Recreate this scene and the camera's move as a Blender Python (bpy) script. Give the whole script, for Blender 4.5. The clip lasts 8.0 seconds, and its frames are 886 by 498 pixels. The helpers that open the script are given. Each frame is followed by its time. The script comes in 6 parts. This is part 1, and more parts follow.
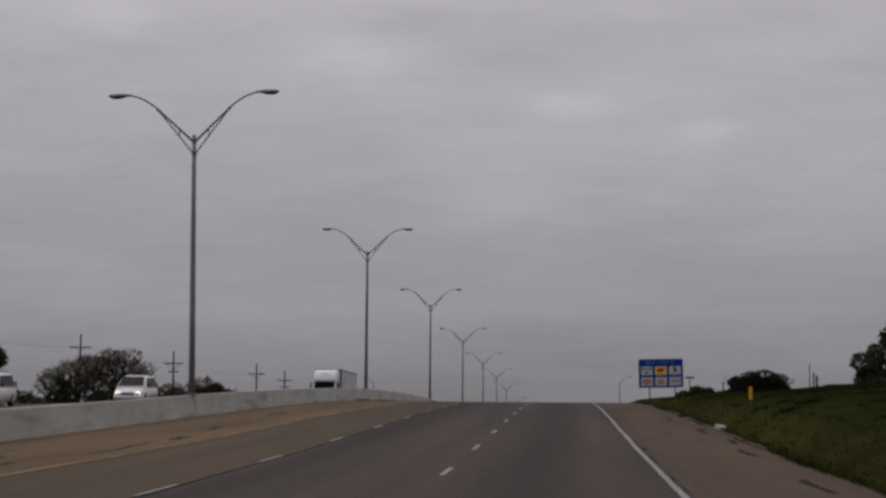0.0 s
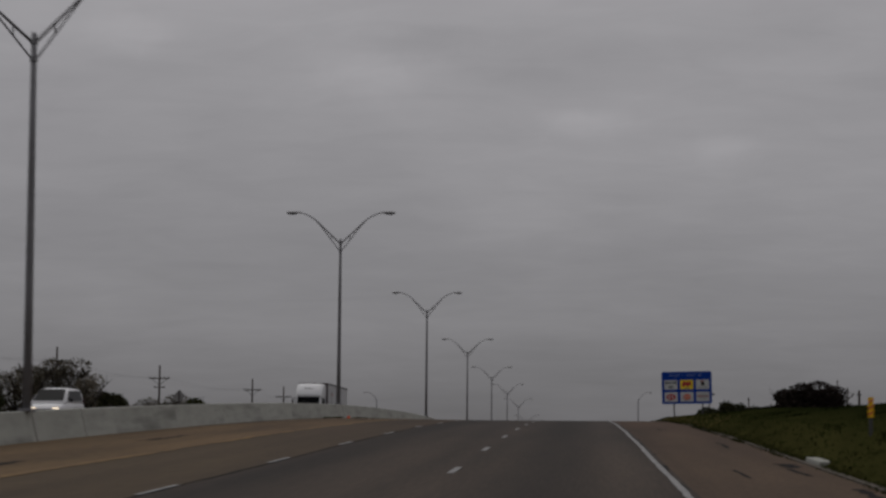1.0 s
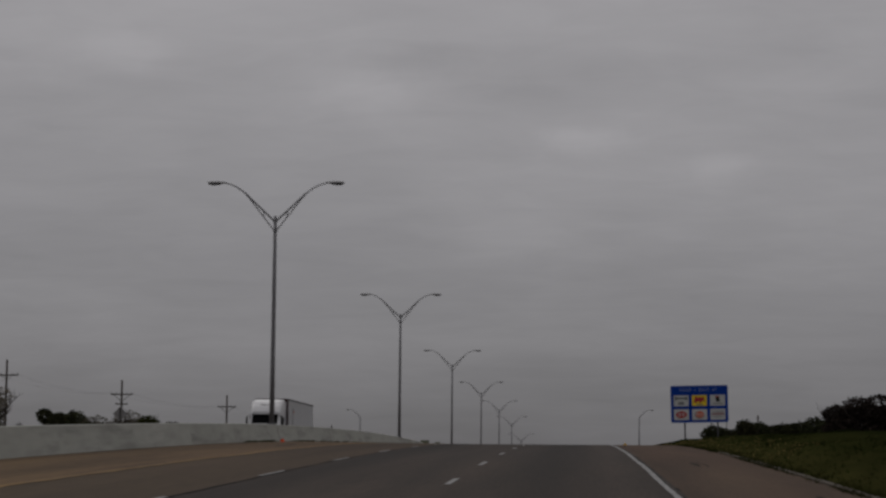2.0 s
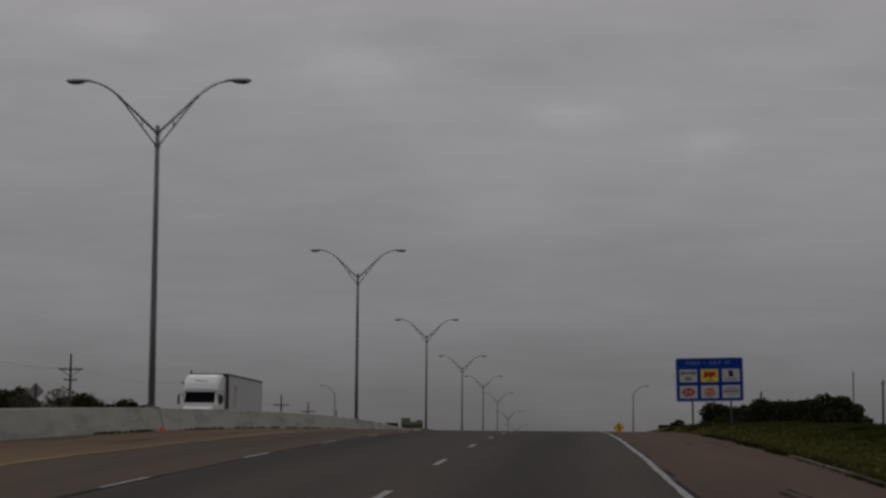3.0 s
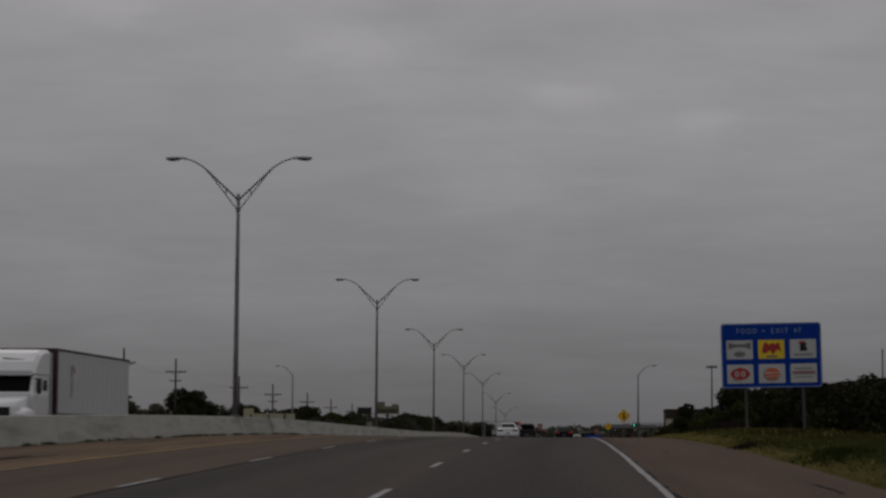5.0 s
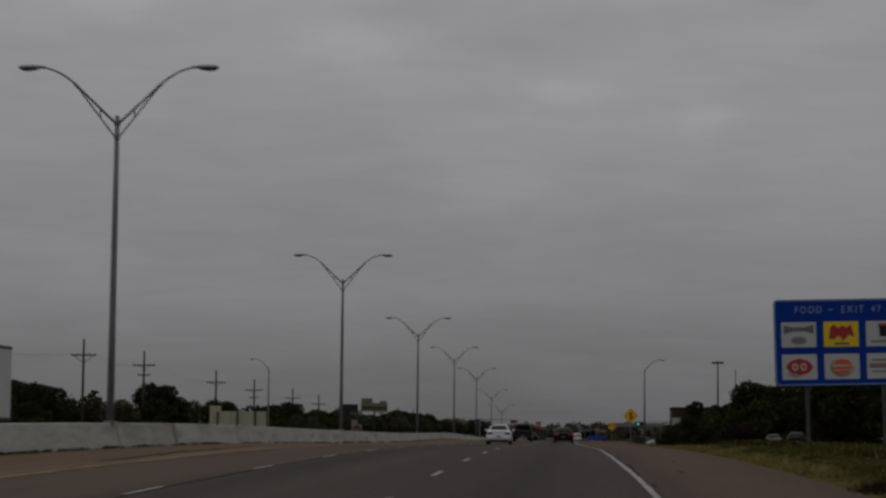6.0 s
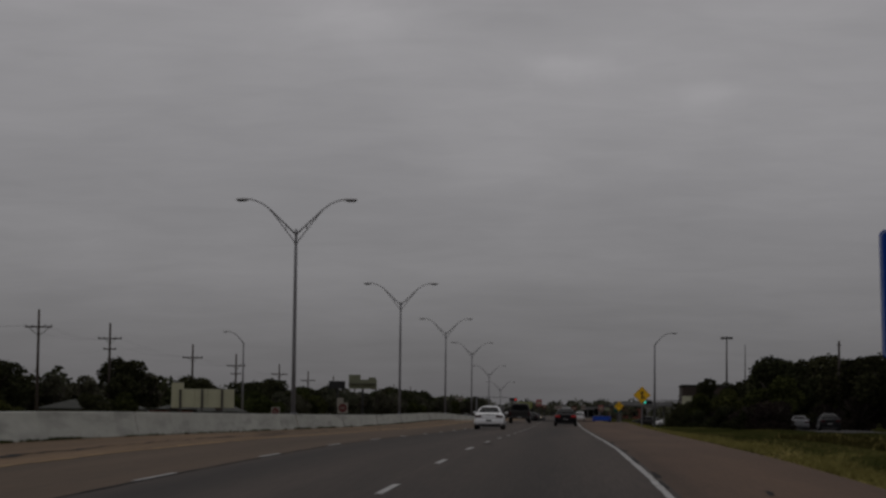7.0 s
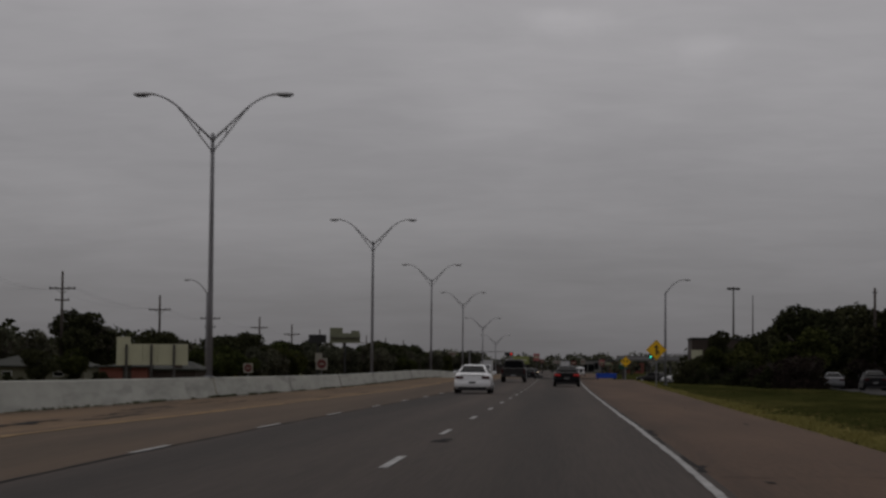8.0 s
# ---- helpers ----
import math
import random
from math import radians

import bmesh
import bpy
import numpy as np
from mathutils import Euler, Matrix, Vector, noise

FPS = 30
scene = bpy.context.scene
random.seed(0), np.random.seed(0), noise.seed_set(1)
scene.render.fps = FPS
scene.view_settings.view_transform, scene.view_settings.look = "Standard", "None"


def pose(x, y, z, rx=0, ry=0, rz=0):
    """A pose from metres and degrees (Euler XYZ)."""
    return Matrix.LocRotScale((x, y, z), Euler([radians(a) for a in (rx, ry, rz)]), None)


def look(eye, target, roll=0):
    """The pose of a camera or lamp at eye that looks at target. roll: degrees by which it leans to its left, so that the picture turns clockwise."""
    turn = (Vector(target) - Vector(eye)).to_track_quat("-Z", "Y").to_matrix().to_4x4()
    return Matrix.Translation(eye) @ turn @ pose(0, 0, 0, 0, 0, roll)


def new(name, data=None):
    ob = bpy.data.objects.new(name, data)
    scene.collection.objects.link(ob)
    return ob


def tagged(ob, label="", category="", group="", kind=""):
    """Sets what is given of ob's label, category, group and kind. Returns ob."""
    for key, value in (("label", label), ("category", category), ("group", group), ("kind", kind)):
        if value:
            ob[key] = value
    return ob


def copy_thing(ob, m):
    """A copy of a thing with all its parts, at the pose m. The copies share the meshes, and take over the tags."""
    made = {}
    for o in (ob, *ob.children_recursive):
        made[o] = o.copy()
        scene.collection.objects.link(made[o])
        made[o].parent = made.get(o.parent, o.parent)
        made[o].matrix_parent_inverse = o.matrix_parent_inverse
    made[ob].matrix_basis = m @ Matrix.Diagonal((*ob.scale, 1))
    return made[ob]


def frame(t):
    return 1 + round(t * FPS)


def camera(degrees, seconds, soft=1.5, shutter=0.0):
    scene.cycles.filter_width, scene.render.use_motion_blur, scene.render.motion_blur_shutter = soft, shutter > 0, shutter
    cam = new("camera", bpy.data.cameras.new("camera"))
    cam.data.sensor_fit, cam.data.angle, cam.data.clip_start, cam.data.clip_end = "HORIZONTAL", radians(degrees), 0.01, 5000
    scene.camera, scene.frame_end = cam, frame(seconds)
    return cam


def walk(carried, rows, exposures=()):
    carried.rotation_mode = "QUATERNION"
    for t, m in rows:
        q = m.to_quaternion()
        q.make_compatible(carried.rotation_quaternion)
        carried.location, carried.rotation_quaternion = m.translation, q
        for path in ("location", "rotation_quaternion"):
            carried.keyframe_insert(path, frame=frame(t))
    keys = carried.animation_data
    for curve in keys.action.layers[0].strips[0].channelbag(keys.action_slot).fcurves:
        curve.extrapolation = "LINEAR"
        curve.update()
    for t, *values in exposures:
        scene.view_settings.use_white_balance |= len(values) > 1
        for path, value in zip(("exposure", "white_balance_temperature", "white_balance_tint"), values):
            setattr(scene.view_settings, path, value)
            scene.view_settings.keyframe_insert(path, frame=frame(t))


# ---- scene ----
cam = camera(23.69, 8.0, soft=2.65, shutter=0.4)
ROWS = [
    (0.0, -0.000, -0.001, 1.524, 3.330, 5.767, 0.482),
    (0.5, 0.249, 12.223, 1.878, 3.500, 6.667, 0.525),
    (0.7, 0.228, 16.794, 2.019, 3.610, 6.651, 0.513),
    (1.0, 0.183, 23.566, 2.248, 3.762, 6.232, 0.503),
    (1.2, 0.176, 28.256, 2.421, 3.801, 6.073, 0.519),
    (1.5, 0.174, 35.541, 2.709, 3.818, 6.425, 0.533),
    (1.7, 0.174, 40.480, 2.913, 3.796, 6.766, 0.530),
    (2.8, 0.191, 67.631, 4.104, 3.390, 6.179, 0.467),
    (3.0, 0.200, 72.400, 4.318, 3.405, 6.046, 0.464),
    (3.5, 0.278, 83.944, 4.830, 3.525, 5.872, 0.387),
    (4.0, 0.322, 95.260, 5.311, 3.510, 5.783, 0.220),
    (4.5, 0.334, 106.906, 5.775, 3.400, 5.655, 0.134),
    (5.0, 0.302, 119.121, 6.227, 3.256, 5.506, 0.334),
    (6.5, 0.295, 154.849, 7.290, 3.296, 5.205, 0.602),
    (7.0, 0.298, 166.764, 7.566, 3.310, 4.752, 0.631),
    (7.5, 0.201, 179.410, 7.826, 3.328, 4.032, 0.561),
    (8.0, 0.101, 192.463, 8.045, 3.237, 3.501, 0.479),
]
EXPOSURES = [(0.0, 0.52, 6480, 15), (0.3, 0.30, 6500, 13), (0.6, 0.16, 6520, 12), (1.0, 0.04, 6540, 11), (1.5, 0.03, 6550, 11), (3.0, -0.03, 6580, 10.5),
             (6.5, -0.03, 6580, 10.5), (7.0, -0.02, 6580, 10.5), (7.5, 0.04, 6600, 11), (8.0, 0.20, 6600, 11)]
walk(cam, [(t, pose(x, y, z, 0, 0, yaw) @ pose(0, 0, 0, 90 + pitch) @ pose(0, 0, 0, 0, 0, roll))
           for t, x, y, z, yaw, pitch, roll in ROWS], EXPOSURES)

# brightness of the cloud deck from the horizon up (sine of elevation, colour)
SKY_LOW = (0.094, 0.095, 0.106, 1)
SKY_TOP = (0.34, 0.33, 0.34, 1)
SKY_MID = [(0.03, (0.123, 0.122, 0.132, 1)), (0.07, (0.187, 0.183, 0.192, 1)), (0.14, (0.262, 0.255, 0.264, 1)), (0.24, (0.315, 0.307, 0.315, 1)), (0.5, (0.335, 0.326, 0.335, 1))]

# ---------- world, sun ----------
world = bpy.data.worlds.new("overcast_sky")
scene.world = world
world.use_nodes = True
wn, wl = world.node_tree.nodes, world.node_tree.links
wn.clear()


def wnode(kind, **kw):
    n = wn.new(kind)
    for k, v in kw.items():
        n.inputs[k].default_value = v
    return n


sky = wn.new("ShaderNodeTexSky")
sky.sky_type = "NISHITA"
sky.sun_disc = False
sky.sun_elevation, sky.sun_rotation = radians(58), radians(-22)
sky_dim = wn.new("ShaderNodeVectorMath")
sky_dim.operation = "SCALE"
sky_dim.inputs["Scale"].default_value = 0.06
wl.new(sky.outputs[0], sky_dim.inputs[0])
coord = wn.new("ShaderNodeTexCoord")
split = wn.new("ShaderNodeSeparateXYZ")
wl.new(coord.outputs["Generated"], split.inputs[0])
# cloud deck seen in perspective: direction divided by its height
lift = wn.new("ShaderNodeMath")
lift.operation = "MAXIMUM"
lift.inputs[1].default_value = 0.0
wl.new(split.outputs["Z"], lift.inputs[0])
lift2 = wn.new("ShaderNodeMath")
lift2.operation = "ADD"
lift2.inputs[1].default_value = 0.16
wl.new(lift.outputs[0], lift2.inputs[0])
deck = wn.new("ShaderNodeVectorMath")
deck.operation = "DIVIDE"
both = wn.new("ShaderNodeCombineXYZ")
for k in range(3):
    wl.new(lift2.outputs[0], both.inputs[k])
wl.new(coord.outputs["Generated"], deck.inputs[0])
wl.new(both.outputs[0], deck.inputs[1])
cloud_big = wnode("ShaderNodeTexNoise", Scale=1.5, Detail=4.0, Roughness=0.5, Distortion=0.4)
cloud_small = wnode("ShaderNodeTexNoise", Scale=7.0, Detail=5.0, Roughness=0.6, Distortion=0.5)
streaks = wn.new("ShaderNodeMapping")
streaks.inputs["Scale"].default_value = (0.75, 1.25, 1.25)
wl.new(deck.outputs[0], streaks.inputs[0])
wl.new(deck.outputs[0], cloud_big.inputs["Vector"])
wl.new(streaks.outputs[0], cloud_small.inputs["Vector"])
cr1 = wn.new("ShaderNodeMapRange")
cr1.inputs["From Min"].default_value, cr1.inputs["From Max"].default_value = 0.3, 0.7
cr1.inputs["To Min"].default_value, cr1.inputs["To Max"].default_value = 0.92, 1.08
wl.new(cloud_big.outputs["Fac"], cr1.inputs["Value"])
cr2 = wn.new("ShaderNodeMapRange")
cr2.inputs["From Min"].default_value, cr2.inputs["From Max"].default_value = 0.3, 0.7
cr2.inputs["To Min"].default_value, cr2.inputs["To Max"].default_value = 0.957, 1.043
wl.new(cloud_small.outputs["Fac"], cr2.inputs["Value"])
mul = wn.new("ShaderNodeMath")
mul.operation = "MULTIPLY"
wl.new(cr1.outputs[0], mul.inputs[0])
wl.new(cr2.outputs[0], mul.inputs[1])


def thin_place(azimuth, elevation, wide, high, gain):
    """A thinner (gain above 0) or thicker place in the cloud deck: degrees left of north and above the horizon, half sizes in degrees."""
    off = wn.new("ShaderNodeVectorMath")
    off.operation = "SUBTRACT"
    off.inputs[1].default_value = (-math.sin(radians(azimuth)), 0, math.sin(radians(elevation)))
    wl.new(frayed.outputs[0], off.inputs[0])
    size = wn.new("ShaderNodeVectorMath")
    size.operation = "MULTIPLY"
    size.inputs[1].default_value = (1 / radians(wide), 0, 1 / radians(high))
    wl.new(off.outputs[0], size.inputs[0])
    far = wn.new("ShaderNodeVectorMath")
    far.operation = "LENGTH"
    wl.new(size.outputs[0], far.inputs[0])
    soft_edge = wn.new("ShaderNodeMapRange")
    soft_edge.interpolation_type = "SMOOTHERSTEP"
    for key, value in (("From Min", 0.0), ("From Max", 1.0), ("To Min", gain), ("To Max", 0.0)):
        soft_edge.inputs[key].default_value = value
    wl.new(far.outputs["Value"], soft_edge.inputs["Value"])
    return soft_edge.outputs[0]


# frayed edges for the thin places
fray = wnode("ShaderNodeTexNoise", Scale=26.0, Detail=4.0, Roughness=0.6)
wl.new(coord.outputs["Generated"], fray.inputs["Vector"])
fray_by = wn.new("ShaderNodeVectorMath")
fray_by.operation = "MULTIPLY_ADD"
fray_by.inputs[1].default_value, fray_by.inputs[2].default_value = (0.045, 0, 0.016), (-0.0225, 0, -0.008)
wl.new(fray.outputs["Color"], fray_by.inputs[0])
frayed = wn.new("ShaderNodeVectorMath")
wl.new(coord.outputs["Generated"], frayed.inputs[0])
wl.new(fray_by.outputs[0], frayed.inputs[1])
thin = mul.outputs[0]
for place_ in ((-0.3, 9.62, 2.3, 0.66, 0.15), (5.7, 10.8, 2.5, 0.95, 0.11), (-3.7, 8.95, 1.6, 0.75, 0.09), (12.1, 11.9, 2.2, 0.85, 0.10), (4.8, 11.8, 2.8, 0.6, -0.09),
               (9.6, 9.6, 2.6, 0.7, -0.035), (-5.6, 11.0, 3.2, 0.8, 0.04), (1.2, 11.0, 2.4, 0.5, -0.04)):
    plus = wn.new("ShaderNodeMath")
    wl.new(thin, plus.inputs[0])
    wl.new(thin_place(*place_), plus.inputs[1])
    thin = plus.outputs[0]
ramp = wn.new("ShaderNodeValToRGB")
ramp.color_ramp.interpolation = "B_SPLINE"
els = ramp.color_ramp.elements
els[0].position, els[0].color = 0.0, SKY_LOW
els[1].position, els[1].color = 1.0, SKY_TOP
for p, c in SKY_MID:
    e = els.new(p)
    e.color = c
wl.new(lift.outputs[0], ramp.inputs[0])
cloudy = wn.new("ShaderNodeVectorMath")
cloudy.operation = "SCALE"
wl.new(ramp.outputs[0], cloudy.inputs[0])
wl.new(thin, cloudy.inputs["Scale"])
mixs = wn.new("ShaderNodeMix")
mixs.data_type = "RGBA"
mixs.inputs["Factor"].default_value = 0.95
wl.new(sky_dim.outputs[0], mixs.inputs["A"])
wl.new(cloudy.outputs[0], mixs.inputs["B"])
bg = wn.new("ShaderNodeBackground")
wl.new(mixs.outputs["Result"], bg.inputs["Color"])
bg.inputs["Strength"].default_value = 1.0
wo = wn.new("ShaderNodeOutputWorld")
wl.new(bg.outputs[0], wo.inputs[0])

sun_data = bpy.data.lights.new("sun", "SUN")
sun_data.energy, sun_data.angle, sun_data.color = 0.5, radians(60), (1.0, 0.98, 0.96)
sun = new("sun", sun_data)
sun.matrix_world = look((-10, 25, 43), (0, 0, 0))


# ---------- materials ----------
def material(name, base, rough=0.8, metal=0.0, spread=0.25, scale=1.0, fine=12.0, bump=0.15, tint=None, by=None, stretch=(1, 1, 1), spec=0.3):
    """A surface with coarse and fine variation; spread: how far its colour wanders; by: vary 'object' or 'island'."""
    m = bpy.data.materials.new(name)
    m.use_nodes = True
    n, l = m.node_tree.nodes, m.node_tree.links
    b = n["Principled BSDF"]
    b.inputs["Roughness"].default_value, b.inputs["Metallic"].default_value = rough, metal
    b.inputs["Specular IOR Level"].default_value = spec
    tc = n.new("ShaderNodeTexCoord")
    mp = n.new("ShaderNodeMapping")
    mp.inputs["Scale"].default_value = stretch
    l.new(tc.outputs["Object"], mp.inputs[0])
    big, small = n.new("ShaderNodeTexNoise"), n.new("ShaderNodeTexNoise")
    big.inputs["Scale"].default_value, big.inputs["Detail"].default_value = scale, 4
    small.inputs["Scale"].default_value, small.inputs["Detail"].default_value = fine, 5
    for t in (big, small):
        l.new(mp.outputs[0], t.inputs["Vector"])
    mixer = n.new("ShaderNodeMath")
    mixer.operation = "MULTIPLY_ADD"
    mixer.inputs[1].default_value = 0.6
    l.new(big.outputs["Fac"], mixer.inputs[0])
    half = n.new("ShaderNodeMath")
    half.operation = "MULTIPLY"
    half.inputs[1].default_value = 0.4
    l.new(small.outputs["Fac"], half.inputs[0])
    l.new(half.outputs[0], mixer.inputs[2])
    fac = mixer.outputs[0]
    if by:
        add = n.new("ShaderNodeMath")
        add.operation = "MULTIPLY_ADD"
        add.inputs[1].default_value, add.inputs[2].default_value = 0.5, -0.25
        if by == "island":
            g = n.new("ShaderNodeNewGeometry")
            l.new(g.outputs["Random Per Island"], add.inputs[0])
        else:
            g = n.new("ShaderNodeObjectInfo")
            l.new(g.outputs["Random"], add.inputs[0])
        s2 = n.new("ShaderNodeMath")
        s2.operation = "ADD"
        l.new(fac, s2.inputs[0])
        l.new(add.outputs[0], s2.inputs[1])
        fac = s2.outputs[0]
    rp = n.new("ShaderNodeValToRGB")
    e = rp.color_ramp.elements
    tint = tint or base
    e[0].position, e[1].position = 0.28, 0.72
    e[0].color = (*[c * (1 - spread) for c in base], 1)
    e[1].color = (*[min(1, c * (1 + spread)) for c in tint], 1)
    l.new(fac, rp.inputs[0])
    l.new(rp.outputs[0], b.inputs["Base Color"])
    if bump:
        bp = n.new("ShaderNodeBump")
        bp.inputs["Strength"].default_value, bp.inputs["Distance"].default_value = bump, 0.02
        l.new(small.outputs["Fac"], bp.inputs["Height"])
        l.new(bp.outputs[0], b.inputs["Normal"])
    return m


def glow(name, colour, strength):
    m = bpy.data.materials.new(name)
    m.use_nodes = True
    b = m.node_tree.nodes["Principled BSDF"]
    b.inputs["Base Color"].default_value = (*colour, 1)
    b.inputs["Emission Color"].default_value = (*colour, 1)
    b.inputs["Emission Strength"].default_value = strength
    return m


def leafy(name, base, tint, spread=0.45):
    """Foliage: varies from leaf to leaf, and from one plant to the next."""
    m = material(name, base, 1.0, 0, spread, 0.35, 3.0, 0, tint, by="island", spec=0.0)
    n, l = m.node_tree.nodes, m.node_tree.links
    b = n["Principled BSDF"]
    src = b.inputs["Base Color"].links[0].from_socket
    info, hsv, lum, hue = n.new("ShaderNodeObjectInfo"), n.new("ShaderNodeHueSaturation"), n.new("ShaderNodeMapRange"), n.new("ShaderNodeMapRange")
    far = n.new("ShaderNodeMath")
    far.operation = "FRACT"
    times = n.new("ShaderNodeMath")
    times.operation = "MULTIPLY"
    times.inputs[1].default_value = 7.31
    l.new(info.outputs["Random"], times.inputs[0])
    l.new(times.outputs[0], far.inputs[0])
    lum.inputs["To Min"].default_value, lum.inputs["To Max"].default_value = 0.72, 1.30
    hue.inputs["To Min"].default_value, hue.inputs["To Max"].default_value = 0.475, 0.515
    l.new(info.outputs["Random"], lum.inputs["Value"])
    l.new(far.outputs[0], hue.inputs["Value"])
    l.new(lum.outputs[0], hsv.inputs["Value"])
    l.new(hue.outputs[0], hsv.inputs["Hue"])
    l.new(src, hsv.inputs["Color"])
    l.new(hsv.outputs[0], b.inputs["Base Color"])
    return m


